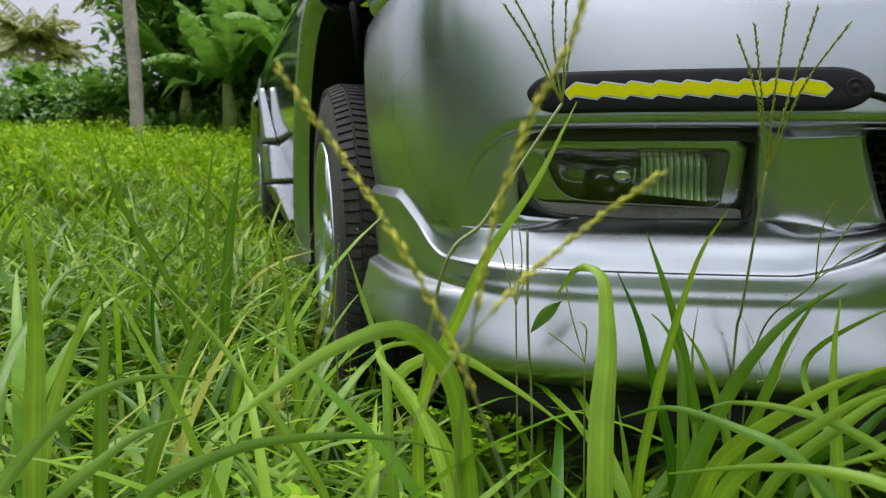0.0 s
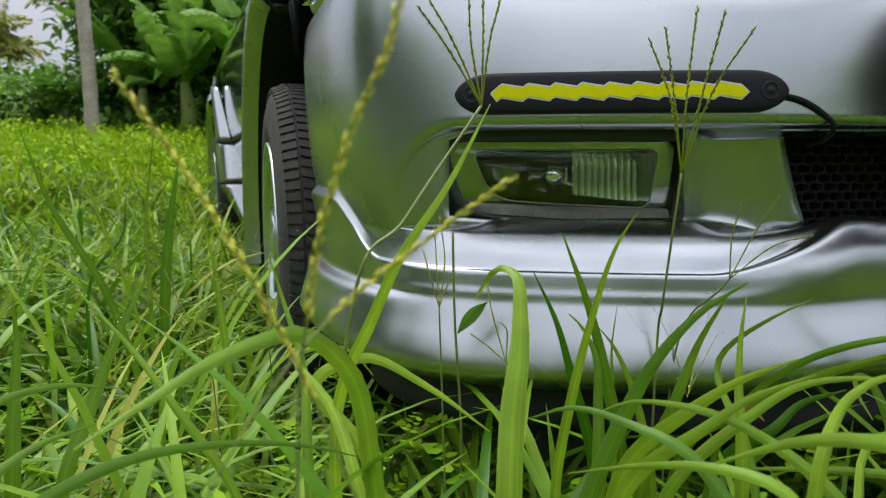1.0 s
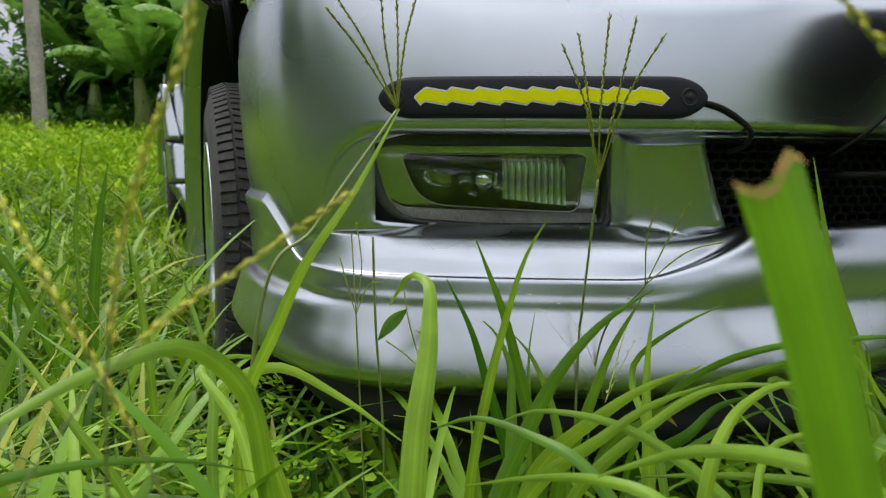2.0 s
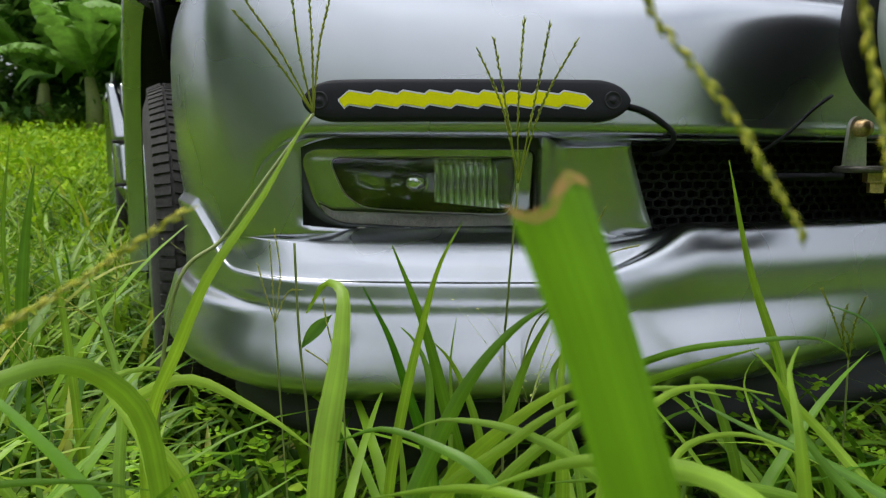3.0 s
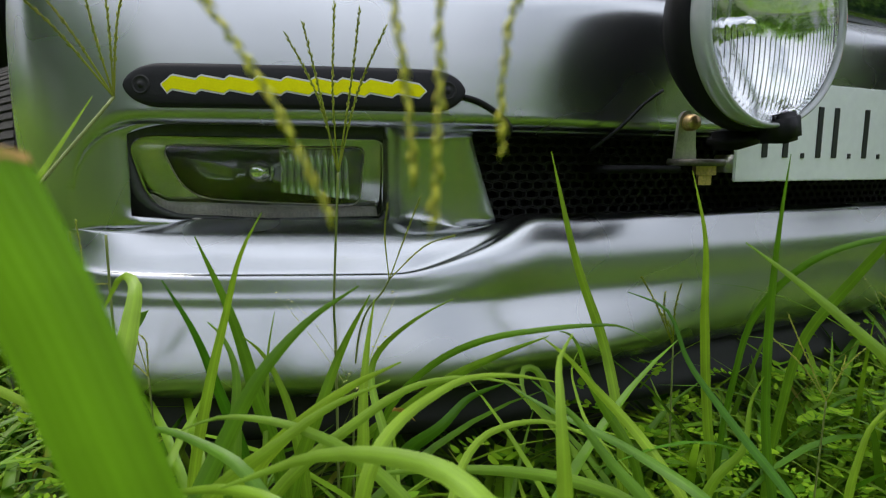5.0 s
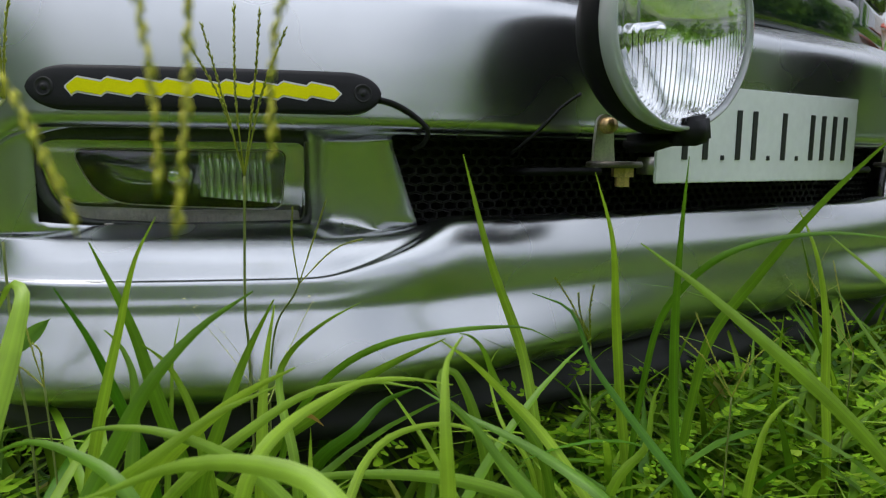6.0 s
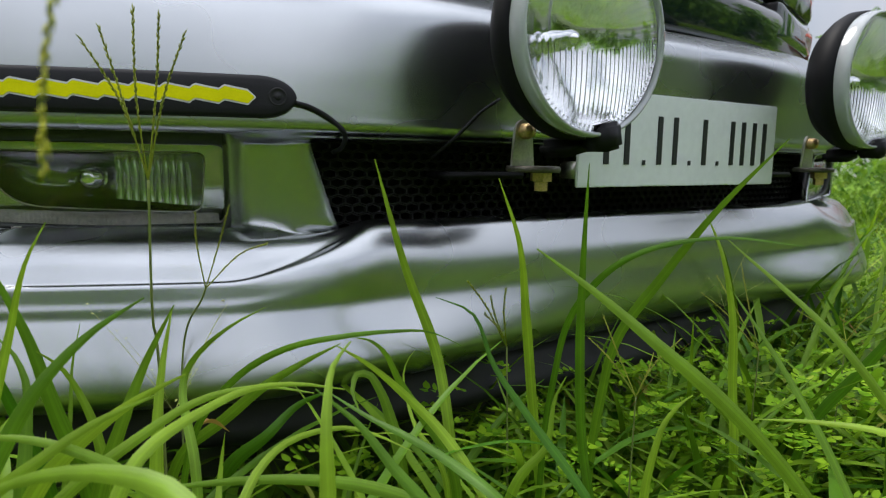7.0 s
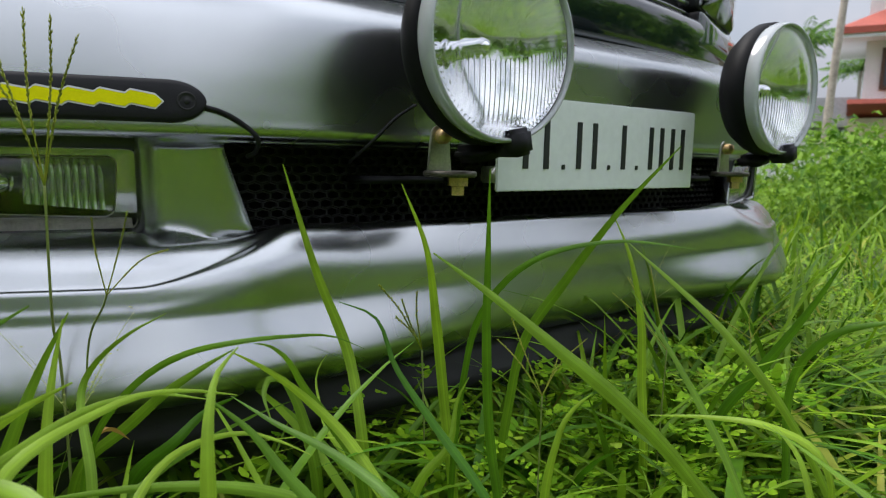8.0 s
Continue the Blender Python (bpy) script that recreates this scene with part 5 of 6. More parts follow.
def banana_plant(x, y, height, leaves, turn=0.0, long=1.9):
    g = float(ground_height(x, y))
    thing = empty("banana_plant", pose(x, y, g, 0, 0, turn), "banana plant with broad arching green leaves", "banana plant", "banana grove")
    v, f = tube([(0, 0, -0.1), (0.02, 0, height * 0.4), (0.0, 0.03, height * 0.75)], [0.12, 0.10, 0.06], 10)
    obj("stem", v, f, STALK, thing, "green fleshy stem")
    for k in range(leaves):
        w = 2 * math.pi * (k + rng.uniform(-0.25, 0.25)) / leaves
        lean, curl, L = rng.uniform(0.1, 0.75), rng.uniform(0.7, 1.7), long * rng.uniform(0.75, 1.15)
        n = 34
        t = np.linspace(0, 1, n)
        th = lean + curl * t**1.4
        h, z = np.cumsum(np.sin(th)) * L / n, height * 0.7 + np.cumsum(np.cos(th)) * L / n
        wide = 0.20 * np.sqrt(np.clip(np.sin(np.pi * np.clip(t * 0.93 + 0.06, 0, 1)), 0, 1)) * (t > 0.10) + 0.02
        out, up, sidev = np.array([math.cos(w), math.sin(w), 0]), np.array([0, 0, 1.0]), np.array([-math.sin(w), math.cos(w), 0])
        fold, tears = rng.uniform(0.1, 0.55), rng.integers(5, 30, 4)
        verts = []
        for i in range(n):
            mid = out * h[i] + up * z[i]
            nor = -out * math.cos(th[i]) + up * math.sin(th[i])
            ahead = out * math.sin(th[i]) + up * math.cos(th[i])
            for q in (-1, -0.7, -0.35, 0, 0.35, 0.7, 1):
                # pleated halves that hang from the midrib, swept towards the tip and torn here and there
                pleat = 0.012 * (1 if i % 2 else -1) * min(1.0, abs(q) * 1.6)
                torn = 0.35 if i in tears and abs(q) > 0.6 else 1.0
                verts.append(mid + sidev * q * wide[i] * torn * (1 + 0.06 * math.sin(5 * i + k)) + ahead * 0.25 * wide[i] * abs(q) - nor * fold * wide[i] * abs(q) ** 1.4 + nor * pleat)
        leaf = obj("leaf", verts, grid_faces(n, 7), BANANA, thing)
        leaf.data.uv_layers.new(name="leaf").data.foreach_set("uv", [c for l in leaf.data.loops for c in ((l.vertex_index // 7) / (n - 1), (l.vertex_index % 7) / 6)])
    return thing


def palm(x, y, height, bend, fronds, name="coconut_palm", label="coconut palm with drooping yellow-green fronds", long=2.6, base=0.16, leaf=PALM):
    g = float(ground_height(x, y))
    thing = empty(name, pose(x, y, g), label, "palm tree", "palms")
    pts = [(0, 0, -0.2), (bend[0] * 0.15, bend[1] * 0.15, height * 0.3), (bend[0] * 0.5, bend[1] * 0.5, height * 0.65), (bend[0], bend[1], height)]
    v, f = tube(curve_through(pts, 30), np.linspace(base, base * 0.62, 30) * (1 + 0.05 * np.sin(np.arange(30) * 2.1)), 12)
    obj("trunk", v, f, BARK, thing, "grey ringed trunk")
    top = np.array([bend[0], bend[1], height])
    for k in range(fronds):
        w, lean, curl = 2 * math.pi * k / fronds + rng.uniform(-0.2, 0.2), rng.uniform(0.2, 1.5), rng.uniform(0.6, 1.5)
        n = 26
        t = np.linspace(0, 1, n)
        th = lean + curl * t
        L = long * rng.uniform(0.8, 1.1)
        h, z = np.cumsum(np.sin(th)) * L / n, np.cumsum(np.cos(th)) * L / n
        out, sidev = np.array([math.cos(w), math.sin(w), 0]), np.array([-math.sin(w), math.cos(w), 0])
        verts, quads = [], []
        for i in range(1, n):
            mid = top + out * h[i] + np.array([0, 0, z[i]])
            size = 0.24 * L * math.sin(math.pi * min(1, 0.12 + 0.85 * t[i])) + 0.05
            for side in (-1, 1):
                tip = mid + sidev * side * size * 0.8 + out * size * 0.45 - np.array([0, 0, size * rng.uniform(0.35, 0.8)])
                b, m = len(verts), (mid + tip) / 2 + np.array([0, 0, 0.02])
                verts += [mid, m + out * 0.035, tip, m - out * 0.035]
                quads.append((b, b + 1, b + 2, b + 3))
        fv, ff = tube([top + out * h[i] + np.array([0, 0, z[i]]) for i in range(n)], np.linspace(0.03, 0.006, n), 5)
        av, af = merged([(verts, quads), (fv, ff)])
        obj("frond", av, af, leaf, thing)
    return thing


def thicket(name, x0, y0, x1, y1, low, high, count, leaf, mat, label, depth=1.6):
    """A belt of undergrowth as one mass of leaves with an uneven top."""
    t = rng.uniform(0, 1, count)
    ridge = low + (high - low) * (0.5 + 0.5 * np.sin(t * 23 + 1.3 * np.sin(t * 61))) * rng.uniform(0.6, 1.0, count)
    nx, ny = -(y1 - y0), x1 - x0
    ln = math.hypot(nx, ny)
    off = rng.normal(0, depth * 0.4, count)
    x, y = x0 + (x1 - x0) * t + nx / ln * off, y0 + (y1 - y0) * t + ny / ln * off
    z = ground_height(x, y) + ridge * np.sqrt(rng.uniform(0, 1, count))
    v, q = leaf_quads(np.c_[x, y, z], 0, rng.uniform(leaf * 0.5, leaf * 1.3, count), 1.3, 0.35)
    return tagged(mesh_np(name, v, q, mat), label, "undergrowth", kind="stuff")


# grove behind the meadow
for bx, by, hh, nn, tt in ((-2.45, 9.0, 1.15, 9, 20), (-3.5, 9.5, 1.05, 8, 75), (-1.6, 9.4, 1.3, 9, 130), (-4.5, 10.4, 0.9, 7, 200), (-0.7, 10.0, 1.5, 8, 260), (-3.0, 10.8, 1.9, 9, 310), (-1.9, 11.0, 2.2, 9, 40),
                           (-5.6, 10.2, 0.5, 7, 10), (-6.9, 10.6, 0.45, 7, 70), (-4.0, 11.6, 2.0, 8, 95), (-0.2, 11.4, 2.0, 8, 170), (-6.6, 11.6, 0.6, 6, 55), (-8.0, 12.0, 0.7, 6, 140)):
    banana_plant(bx, by, hh, nn, tt, 1.55 if bx > -5 else 0.75)
thicket("undergrowth", -9.5, 10.6, 1.0, 11.6, 0.3, 0.95, 15000, 0.12, BUSH, "dark green undergrowth at the edge of the meadow")
thicket("undergrowth", -6.3, 12.4, 2.0, 13.2, 1.6, 4.6, 24000, 0.22, BUSH, "tall dark undergrowth behind the banana plants", 2.2)
thicket("undergrowth", -5.2, 11.4, 1.0, 12.2, 1.0, 3.4, 2600, 0.34, BANANA, "broad-leaved green undergrowth among the banana plants", 1.6)
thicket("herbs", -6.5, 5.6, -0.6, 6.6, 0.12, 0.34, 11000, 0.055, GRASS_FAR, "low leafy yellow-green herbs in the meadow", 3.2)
thicket("undergrowth", -16, 14.5, -5, 16.0, 0.5, 1.35, 14000, 0.15, BUSH, "low green bushes beyond the meadow", 2.0)
palm(-11.3, 17.0, 2.15, (0.05, 0.1), 30, long=1.35, base=0.11)
palm(-12.1, 19.0, 2.0, (0.1, 0.1), 20, long=1.0, base=0.09)
palm(-13.2, 18.0, 2.0, (0.1, 0.1), 22, long=1.3, base=0.10)
palm(-9.9, 18.6, 3.6, (0.1, 0.1), 18, long=1.5, base=0.10)
# slim trunk standing in the meadow
v, f = tube(curve_through([(0, 0, -0.2), (0.01, 0.0, 0.8), (-0.03, 0.02, 2.0), (-0.02, 0.0, 3.6), (0.05, 0.0, 6.0)], 40), np.linspace(0.088, 0.066, 40) * (1 + 0.04 * np.sin(np.arange(40) * 1.7)), 14)
tree = empty("tree", pose(-4.30, 8.45, float(ground_height(-4.30, 8.45))), "slim pale grey trunk of a young tree in the meadow", "tree")
obj("trunk", v, f, BARK, tree)
crown_leaves((0, 0, 6.6), (1.0, 1.0, 0.8), 1800, 0.20, BUSH, "crown", tree)

# right of the car: shrubs, palms and a house
thicket("shrubs", 4.6, 2.7, 9.5, 5.6, 0.25, 0.80, 11000, 0.062, SHRUB, "light green leafy shrubs beyond the car", 1.3)
thicket("shrubs", 9, 7, 19, 9.5, 0.4, 1.3, 8000, 0.11, SHRUB, "light green shrubs in front of the house", 1.8)
palm(12.5, 9.7, 7.5, (0.9, 0.2), 12, base=0.085)


# ---- the house ----
def house():
    h = empty("house", pose(20.4, 14.9, -0.1, 0, 0, -53.3), "two-storey white house with red roof edges", "house")
    part("wall", box_bm((9, 6, 6.6), (4.5, 3, 3.3)), WALL, h, "white plastered wall", smooth=False)
    part("ground_floor_wall", box_bm((9.4, 0.3, 2.0), (4.4, -0.5, 1.0)), CREAM, h, "cream wall under the canopy", smooth=False)
    bm = box_bm((10.5, 1.7, 0.16), (4.9, -0.6, 2.2), 0.02, Matrix.Rotation(radians(-16), 4, "X"))
    part("canopy", bm, TILE_RED, h, "red sloping canopy over the ground floor", smooth=False)
    # hipped roof over the upper floor's corner
    v = [(-0.75, -1.0, 4.45), (6, -1.0, 4.45), (6, 4, 4.45), (-0.75, 4, 4.45), (-0.75, -1.0, 4.65), (6, -1.0, 4.65), (6, 4, 4.65), (-0.75, 4, 4.65), (2.6, 1.2, 6.3), (5.2, 1.2, 6.3)]
    obj("roof", v, [(4, 5, 9, 8), (5, 6, 9), (6, 7, 8, 9), (7, 4, 8), (0, 1, 5, 4), (1, 2, 6, 5), (2, 3, 7, 6), (3, 0, 4, 7)], TILE_RED, h, "red hipped roof", smooth=False)
    part("soffit", box_bm((6.7, 4.9, 0.12), (2.6, 1.5, 4.40)), WALL, h, smooth=False)
    win = part("window", box_bm((1.1, 0.10, 1.25), (0.98, -0.04, 3.5), 0.01), TIMBER, h, "dark brown timber window", smooth=False)
    for x in (0.73, 1.23):
        part("pane", box_bm((0.40, 0.02, 1.05), (x, -0.10, 3.5)), PANE, win, smooth=False)
    rail = part("balcony_rail", box_bm((4.0, 0.06, 0.08), (2.2, -0.9, 6.1)), WALL, h, smooth=False)
    for k in range(18):
        part("baluster", box_bm((0.06, 0.05, 0.8), (0.3 + k * 0.22, -0.9, 5.7)), WALL, rail, smooth=False)
    shed = empty("outbuilding", pose(19.9, 17.2, -0.1, 0, 0, -51), "low grey outbuilding with a small red gable", "outbuilding")
    part("wall", box_bm((3.2, 2.5, 1.3), (0, 0, 0.65)), WALL, shed, smooth=False)
    part("roof", box_bm((3.6, 3.0, 0.9), (0.2, 0, 2.2), 0.02), CONCRETE, shed, "grey sheet roof", smooth=False)
    v = [(-2.2, -1.6, 2.1), (-0.8, -1.6, 2.1), (-1.5, -1.6, 2.75), (-2.2, 1.0, 2.1), (-0.8, 1.0, 2.1), (-1.5, 1.0, 2.75)]
    obj("gable", v, [(0, 1, 2), (3, 5, 4), (0, 2, 5, 3), (2, 1, 4, 5), (1, 0, 3, 4)], TILE_RED, shed, smooth=False)


house()
DARK_PALM = "coconut palm with dark green drooping fronds"
palm(26, 22, 5.6, (0.3, 0.2), 18, label=DARK_PALM, long=1.9, base=0.12, leaf=BUSH)
palm(31, 23, 5.0, (0.3, 0.2), 18, label=DARK_PALM, long=2.0, base=0.12, leaf=BUSH)
palm(22.8, 21.5, 4.1, (0.3, 0.2), 20, label=DARK_PALM, long=1.5, base=0.10, leaf=BUSH)
thicket("undergrowth", 18, 24, 40, 14, 1.0, 3.0, 5000, 0.4, BUSH, "trees behind the house", 3.0)
# unseen woods in front of the car, behind the camera, sized for the bumper's reflections
thicket("undergrowth", -16, -11, 16, -13, 2.0, 5.4, 10000, 0.5, BUSH_LIGHT, "unseen mid green trees across the meadow", 3.0)
thicket("undergrowth", -14, -10, -13, 9, 2.5, 7.5, 9000, 0.5, BUSH_LIGHT, "unseen mid green trees along the meadow", 3.0)
thicket("undergrowth", 17, -11, 15, 3, 1.5, 4.2, 5500, 0.5, BUSH_LIGHT, "unseen green trees along the far side of the meadow", 3.0)


# ---- single grasses that stand out ----
def even_curve(points, count):
    """A smooth curve through points, paced by their distances, so that it makes no loops."""
    p = np.array([tuple(q) for q in points], float)
    s = np.r_[0, np.cumsum(np.linalg.norm(np.diff(p, axis=0), axis=1))]
    slope = np.gradient(p, s, axis=0)
    u = np.linspace(0, s[-1], count)
    i = np.clip(np.searchsorted(s, u, side="right") - 1, 0, len(s) - 2)
    h = (s[i + 1] - s[i])[:, None]
    t = ((u - s[i]) / (s[i + 1] - s[i]))[:, None]
    return (2 * t**3 - 3 * t**2 + 1) * p[i] + (t**3 - 2 * t**2 + t) * h * slope[i] + (3 * t**2 - 2 * t**3) * p[i + 1] + (t**3 - t**2) * h * slope[i + 1]


def grass_tuft(x, y, label):
    return empty("grass_tuft", pose(x, y, 0), label, "grass", "tall grasses")


def blade(tuft, points, width, cut=False):
    """A folded grass blade through a few points, from the lowest up; it is carried down to the ground."""
    pts = [Vector(p) for p in points]
    down = pts[0] - pts[1]
    drift = Vector((down.x, down.y, 0)) * min(1.2, pts[0].z / max(0.02, -down.z))
    if drift.length > 0.10:
        drift *= 0.10 / drift.length
    half, foot = pts[0] + drift * 0.62, pts[0] + drift
    half.z, foot.z = pts[0].z * 0.5, -0.01
    mid = even_curve([foot, half] + pts, 44)
    mid = mid - np.array(tuft.location)
    t = np.linspace(0, 1, 44)
    tangent = np.gradient(mid, axis=0)
    tangent /= np.linalg.norm(tangent, axis=1)[:, None]
    face = np.array([0.22 - tuft.location.x * 0.3, -1.0, 0.55])
    side = np.cross(tangent, face)
    side /= np.linalg.norm(side, axis=1)[:, None]
    lift = np.cross(side, tangent)
    taper = np.ones_like(t) if cut else np.clip((1 - t) * 3.2, 0.03, 1) ** 0.7
    w = width * (0.62 + 0.38 * smooth01(t, 0.0, 0.45)) * taper
    verts = []
    for i in range(44):
        jag = 0.0025 * math.sin(i) if cut and i == 43 else 0.0
        for q, k in ((-0.5, 0.13), (-0.28, 0.05), (0.0, 0.0), (0.28, 0.05), (0.5, 0.13)):
            tear = tangent[i] * (0.0022 * math.sin(7 * q - 0.17)) if cut and i == 43 else 0
            verts.append(mid[i] + side[i] * q * w[i] - lift[i] * k * w[i] + tear)
    ob = obj("blade", verts, grid_faces(44, 5), CUT_BLADE if cut else BLADE, tuft)
    uv = ob.data.uv_layers.new(name="blade")
    coords = [c for l in ob.data.loops for c in ((l.vertex_index % 5) / 4, (l.vertex_index // 5) / 43)]
    uv.data.foreach_set("uv", coords)
    if cut:
        top = [mid[-1] + side[-1] * q * width * 1.01 + tangent[-1] * (0.0012 * s + 0.0022 * math.sin(7 * q - 0.17)) - lift[-1] * (0.13 * width * abs(q) * 2 + 0.0003 * (1 - 2 * abs(s - 0.5))) for s in (-1.2, -0.6, 0, 0.5) for q in (-0.5, -0.3, -0.1, 0.1, 0.3, 0.5)]
        obj("torn_end", top, grid_faces(4, 6), DRY, ob, "browned torn end of the blade")
    return ob


def spikelets(path, first, size):
    """Small pointed grains set alternately along a path."""
    length = np.r_[0, np.cumsum(np.linalg.norm(np.diff(path, axis=0), axis=1))]
    pieces, s, k = [], first * length[-1], 0
    while s < length[-1]:
        p = np.array([np.interp(s, length, path[:, a]) for a in range(3)])
        q = np.array([np.interp(min(s + 0.002, length[-1] + 0.002), length, path[:, a]) for a in range(3)])
        r = np.array([np.interp(max(s - 0.002, 0), length, path[:, a]) for a in range(3)])
        d = (q - r) / (np.linalg.norm(q - r) + 1e-9)
        x = np.cross(d, (0.3, -0.8, 0.2))
        x /= np.linalg.norm(x) + 1e-9
        y = np.cross(d, x)
        w = k * 2.4
        o = math.cos(w) * x + math.sin(w) * y
        grow = size * rng.uniform(0.75, 1.25)
        c = p + o * grow * 0.26
        ax = d * 0.97 + o * 0.24
        z = np.cross(ax, o)
        pieces.append(([c - ax * grow, c + o * grow * 0.30, c + z * grow * 0.30, c - o * grow * 0.30, c - z * grow * 0.30, c + ax * grow * 1.25],
                       [(0, 2, 1), (0, 3, 2), (0, 4, 3), (0, 1, 4), (5, 1, 2), (5, 2, 3), (5, 3, 4), (5, 4, 1)]))
        s += grow * rng.uniform(0.55, 0.9)
        k += 1
    return merged(pieces)


def seed_spike(points, size, thick, first, label):
    path = even_curve(points, 60)
    base = Vector(points[0])
    thing = empty("grass_stalk", pose(*base), label, "grass stalk", "seeding grasses")
    path = path - np.array(base)
    obj("stem", *tube(path, np.linspace(thick * 1.5, thick * 0.6, 60), 6), STALK, thing)
    obj("seed_head", *spikelets(path, first, size), SEED, thing, "yellow-green seed head")


def seed_fan(stem, tips, size, thick, label):
    base = Vector(stem[0])
    thing = empty("grass_stalk", pose(*base), label, "grass stalk", "seeding grasses")
    path = curve_through(stem, 40) - np.array(base)
    obj("stem", *tube(path, np.linspace(thick * 1.3, thick, 40), 6), STALK, thing)
    node = np.array(stem[-1]) - np.array(base)
    for tip in tips:
        end = np.array(tip) - np.array(base)
        mid = (node + end) / 2 + np.array([0, 0, 0.006]) + rng.normal(0, 0.003, 3)
        ray = curve_through([node, mid, end], 24)
        v1 = tube(ray, np.linspace(thick * 0.7, thick * 0.35, 24), 5)
        obj("seed_head", *merged([v1, spikelets(ray, 0.30, size)]), GREEN_SEED, thing, "narrow seed spike")



tuft = grass_tuft(0.15, 0.43, "tuft of long broad green grass blades before the bumper")
blade(tuft, ((0.163, 0.348, 0.234), (0.167, 0.378, 0.297), (0.176, 0.422, 0.357), (0.174, 0.45, 0.383), (0.164, 0.465, 0.384), (0.148, 0.478, 0.359)), 0.0163)
blade(tuft, ((0.09, 0.341, 0.232), (0.085, 0.341, 0.29), (0.074, 0.338, 0.346), (0.053, 0.318, 0.373), (0.026, 0.287, 0.372), (0.005, 0.24, 0.364), (-0.007, 0.211, 0.358)), 0.0110)
blade(tuft, ((0.26, 0.479, 0.246), (0.25, 0.472, 0.284), (0.232, 0.471, 0.352), (0.21, 0.468, 0.409)), 0.0110)
blade(tuft, ((0.236, 0.478, 0.248), (0.222, 0.474, 0.295), (0.206, 0.466, 0.346), (0.189, 0.461, 0.381)), 0.0092)
blade(tuft, ((0.276, 0.455, 0.243), (0.289, 0.451, 0.282), (0.309, 0.457, 0.332), (0.327, 0.454, 0.368)), 0.0106)
blade(tuft, ((0.252, 0.466, 0.244), (0.254, 0.485, 0.288), (0.255, 0.495, 0.319), (0.26, 0.503, 0.347)), 0.0044)
blade(tuft, ((0.277, 0.469, 0.249), (0.267, 0.476, 0.29), (0.25, 0.476, 0.325), (0.239, 0.468, 0.338)), 0.0088)
blade(tuft, ((0.332, 0.316, 0.286), (0.31, 0.329, 0.305), (0.277, 0.338, 0.322), (0.252, 0.349, 0.325), (0.23, 0.356, 0.323), (0.215, 0.352, 0.319)), 0.0084)
blade(tuft, ((0.266, 0.361, 0.277), (0.303, 0.371, 0.304), (0.351, 0.383, 0.326), (0.384, 0.375, 0.331), (0.41, 0.365, 0.328)), 0.0075)
blade(tuft, ((0.347, 0.213, 0.337), (0.336, 0.231, 0.343), (0.312, 0.248, 0.345), (0.284, 0.259, 0.342), (0.257, 0.265, 0.332), (0.245, 0.262, 0.33)), 0.0123)
blade(tuft, ((0.208, 0.441, 0.256), (0.214, 0.442, 0.289), (0.229, 0.446, 0.353), (0.245, 0.44, 0.408), (0.256, 0.437, 0.428)), 0.0075)
blade(tuft, ((0.234, 0.435, 0.259), (0.235, 0.446, 0.287), (0.233, 0.459, 0.325), (0.223, 0.466, 0.343), (0.216, 0.469, 0.349)), 0.0106)
blade(tuft, ((0.212, 0.369, 0.252), (0.234, 0.383, 0.297), (0.257, 0.389, 0.338), (0.285, 0.395, 0.367), (0.314, 0.396, 0.386)), 0.0114)
blade(tuft, ((0.252, 0.401, 0.274), (0.278, 0.391, 0.303), (0.307, 0.385, 0.326), (0.337, 0.373, 0.344)), 0.0114)
blade(tuft, ((0.237, 0.335, 0.294), (0.264, 0.332, 0.315), (0.293, 0.336, 0.333), (0.325, 0.333, 0.347)), 0.0097)
blade(tuft, ((0.266, 0.298, 0.295), (0.25, 0.314, 0.313), (0.23, 0.336, 0.317), (0.199, 0.358, 0.319), (0.175, 0.37, 0.307)), 0.0084)
blade(tuft, ((0.266, 0.261, 0.323), (0.248, 0.282, 0.319), (0.226, 0.3, 0.311), (0.191, 0.318, 0.298)), 0.0075)
blade(tuft, ((0.062, 0.415, 0.326), (0.074, 0.412, 0.35), (0.095, 0.411, 0.396), (0.128, 0.425, 0.446), (0.156, 0.45, 0.499)), 0.0079)
blade(tuft, ((0.338, 0.434, 0.259), (0.332, 0.478, 0.312), (0.364, 0.462, 0.349), (0.388, 0.459, 0.362)), 0.0070)

tuft = grass_tuft(0.25, 0.11, "single cut grass blade with a browned torn end")
blade(tuft, ((0.256, 0.107, 0.386), (0.247, 0.106, 0.416), (0.238, 0.106, 0.444), (0.23, 0.105, 0.464)), 0.0165, cut=True)

tuft = grass_tuft(0.63, 0.38, "tuft of long grass blades before the number plate")
blade(tuft, ((0.623, 0.475, 0.187), (0.618, 0.481, 0.243), (0.604, 0.474, 0.337), (0.585, 0.452, 0.405), (0.555, 0.428, 0.457)), 0.0101)
blade(tuft, ((0.645, 0.424, 0.183), (0.639, 0.432, 0.236), (0.633, 0.433, 0.32), (0.627, 0.424, 0.415), (0.619, 0.409, 0.469)), 0.0092)
blade(tuft, ((0.792, 0.312, 0.185), (0.772, 0.326, 0.22), (0.707, 0.339, 0.293), (0.639, 0.344, 0.349), (0.593, 0.357, 0.387), (0.557, 0.366, 0.413)), 0.0136)
blade(tuft, ((0.92, 0.311, 0.159), (0.907, 0.326, 0.203), (0.872, 0.341, 0.268), (0.824, 0.361, 0.332), (0.753, 0.415, 0.41)), 0.0106)
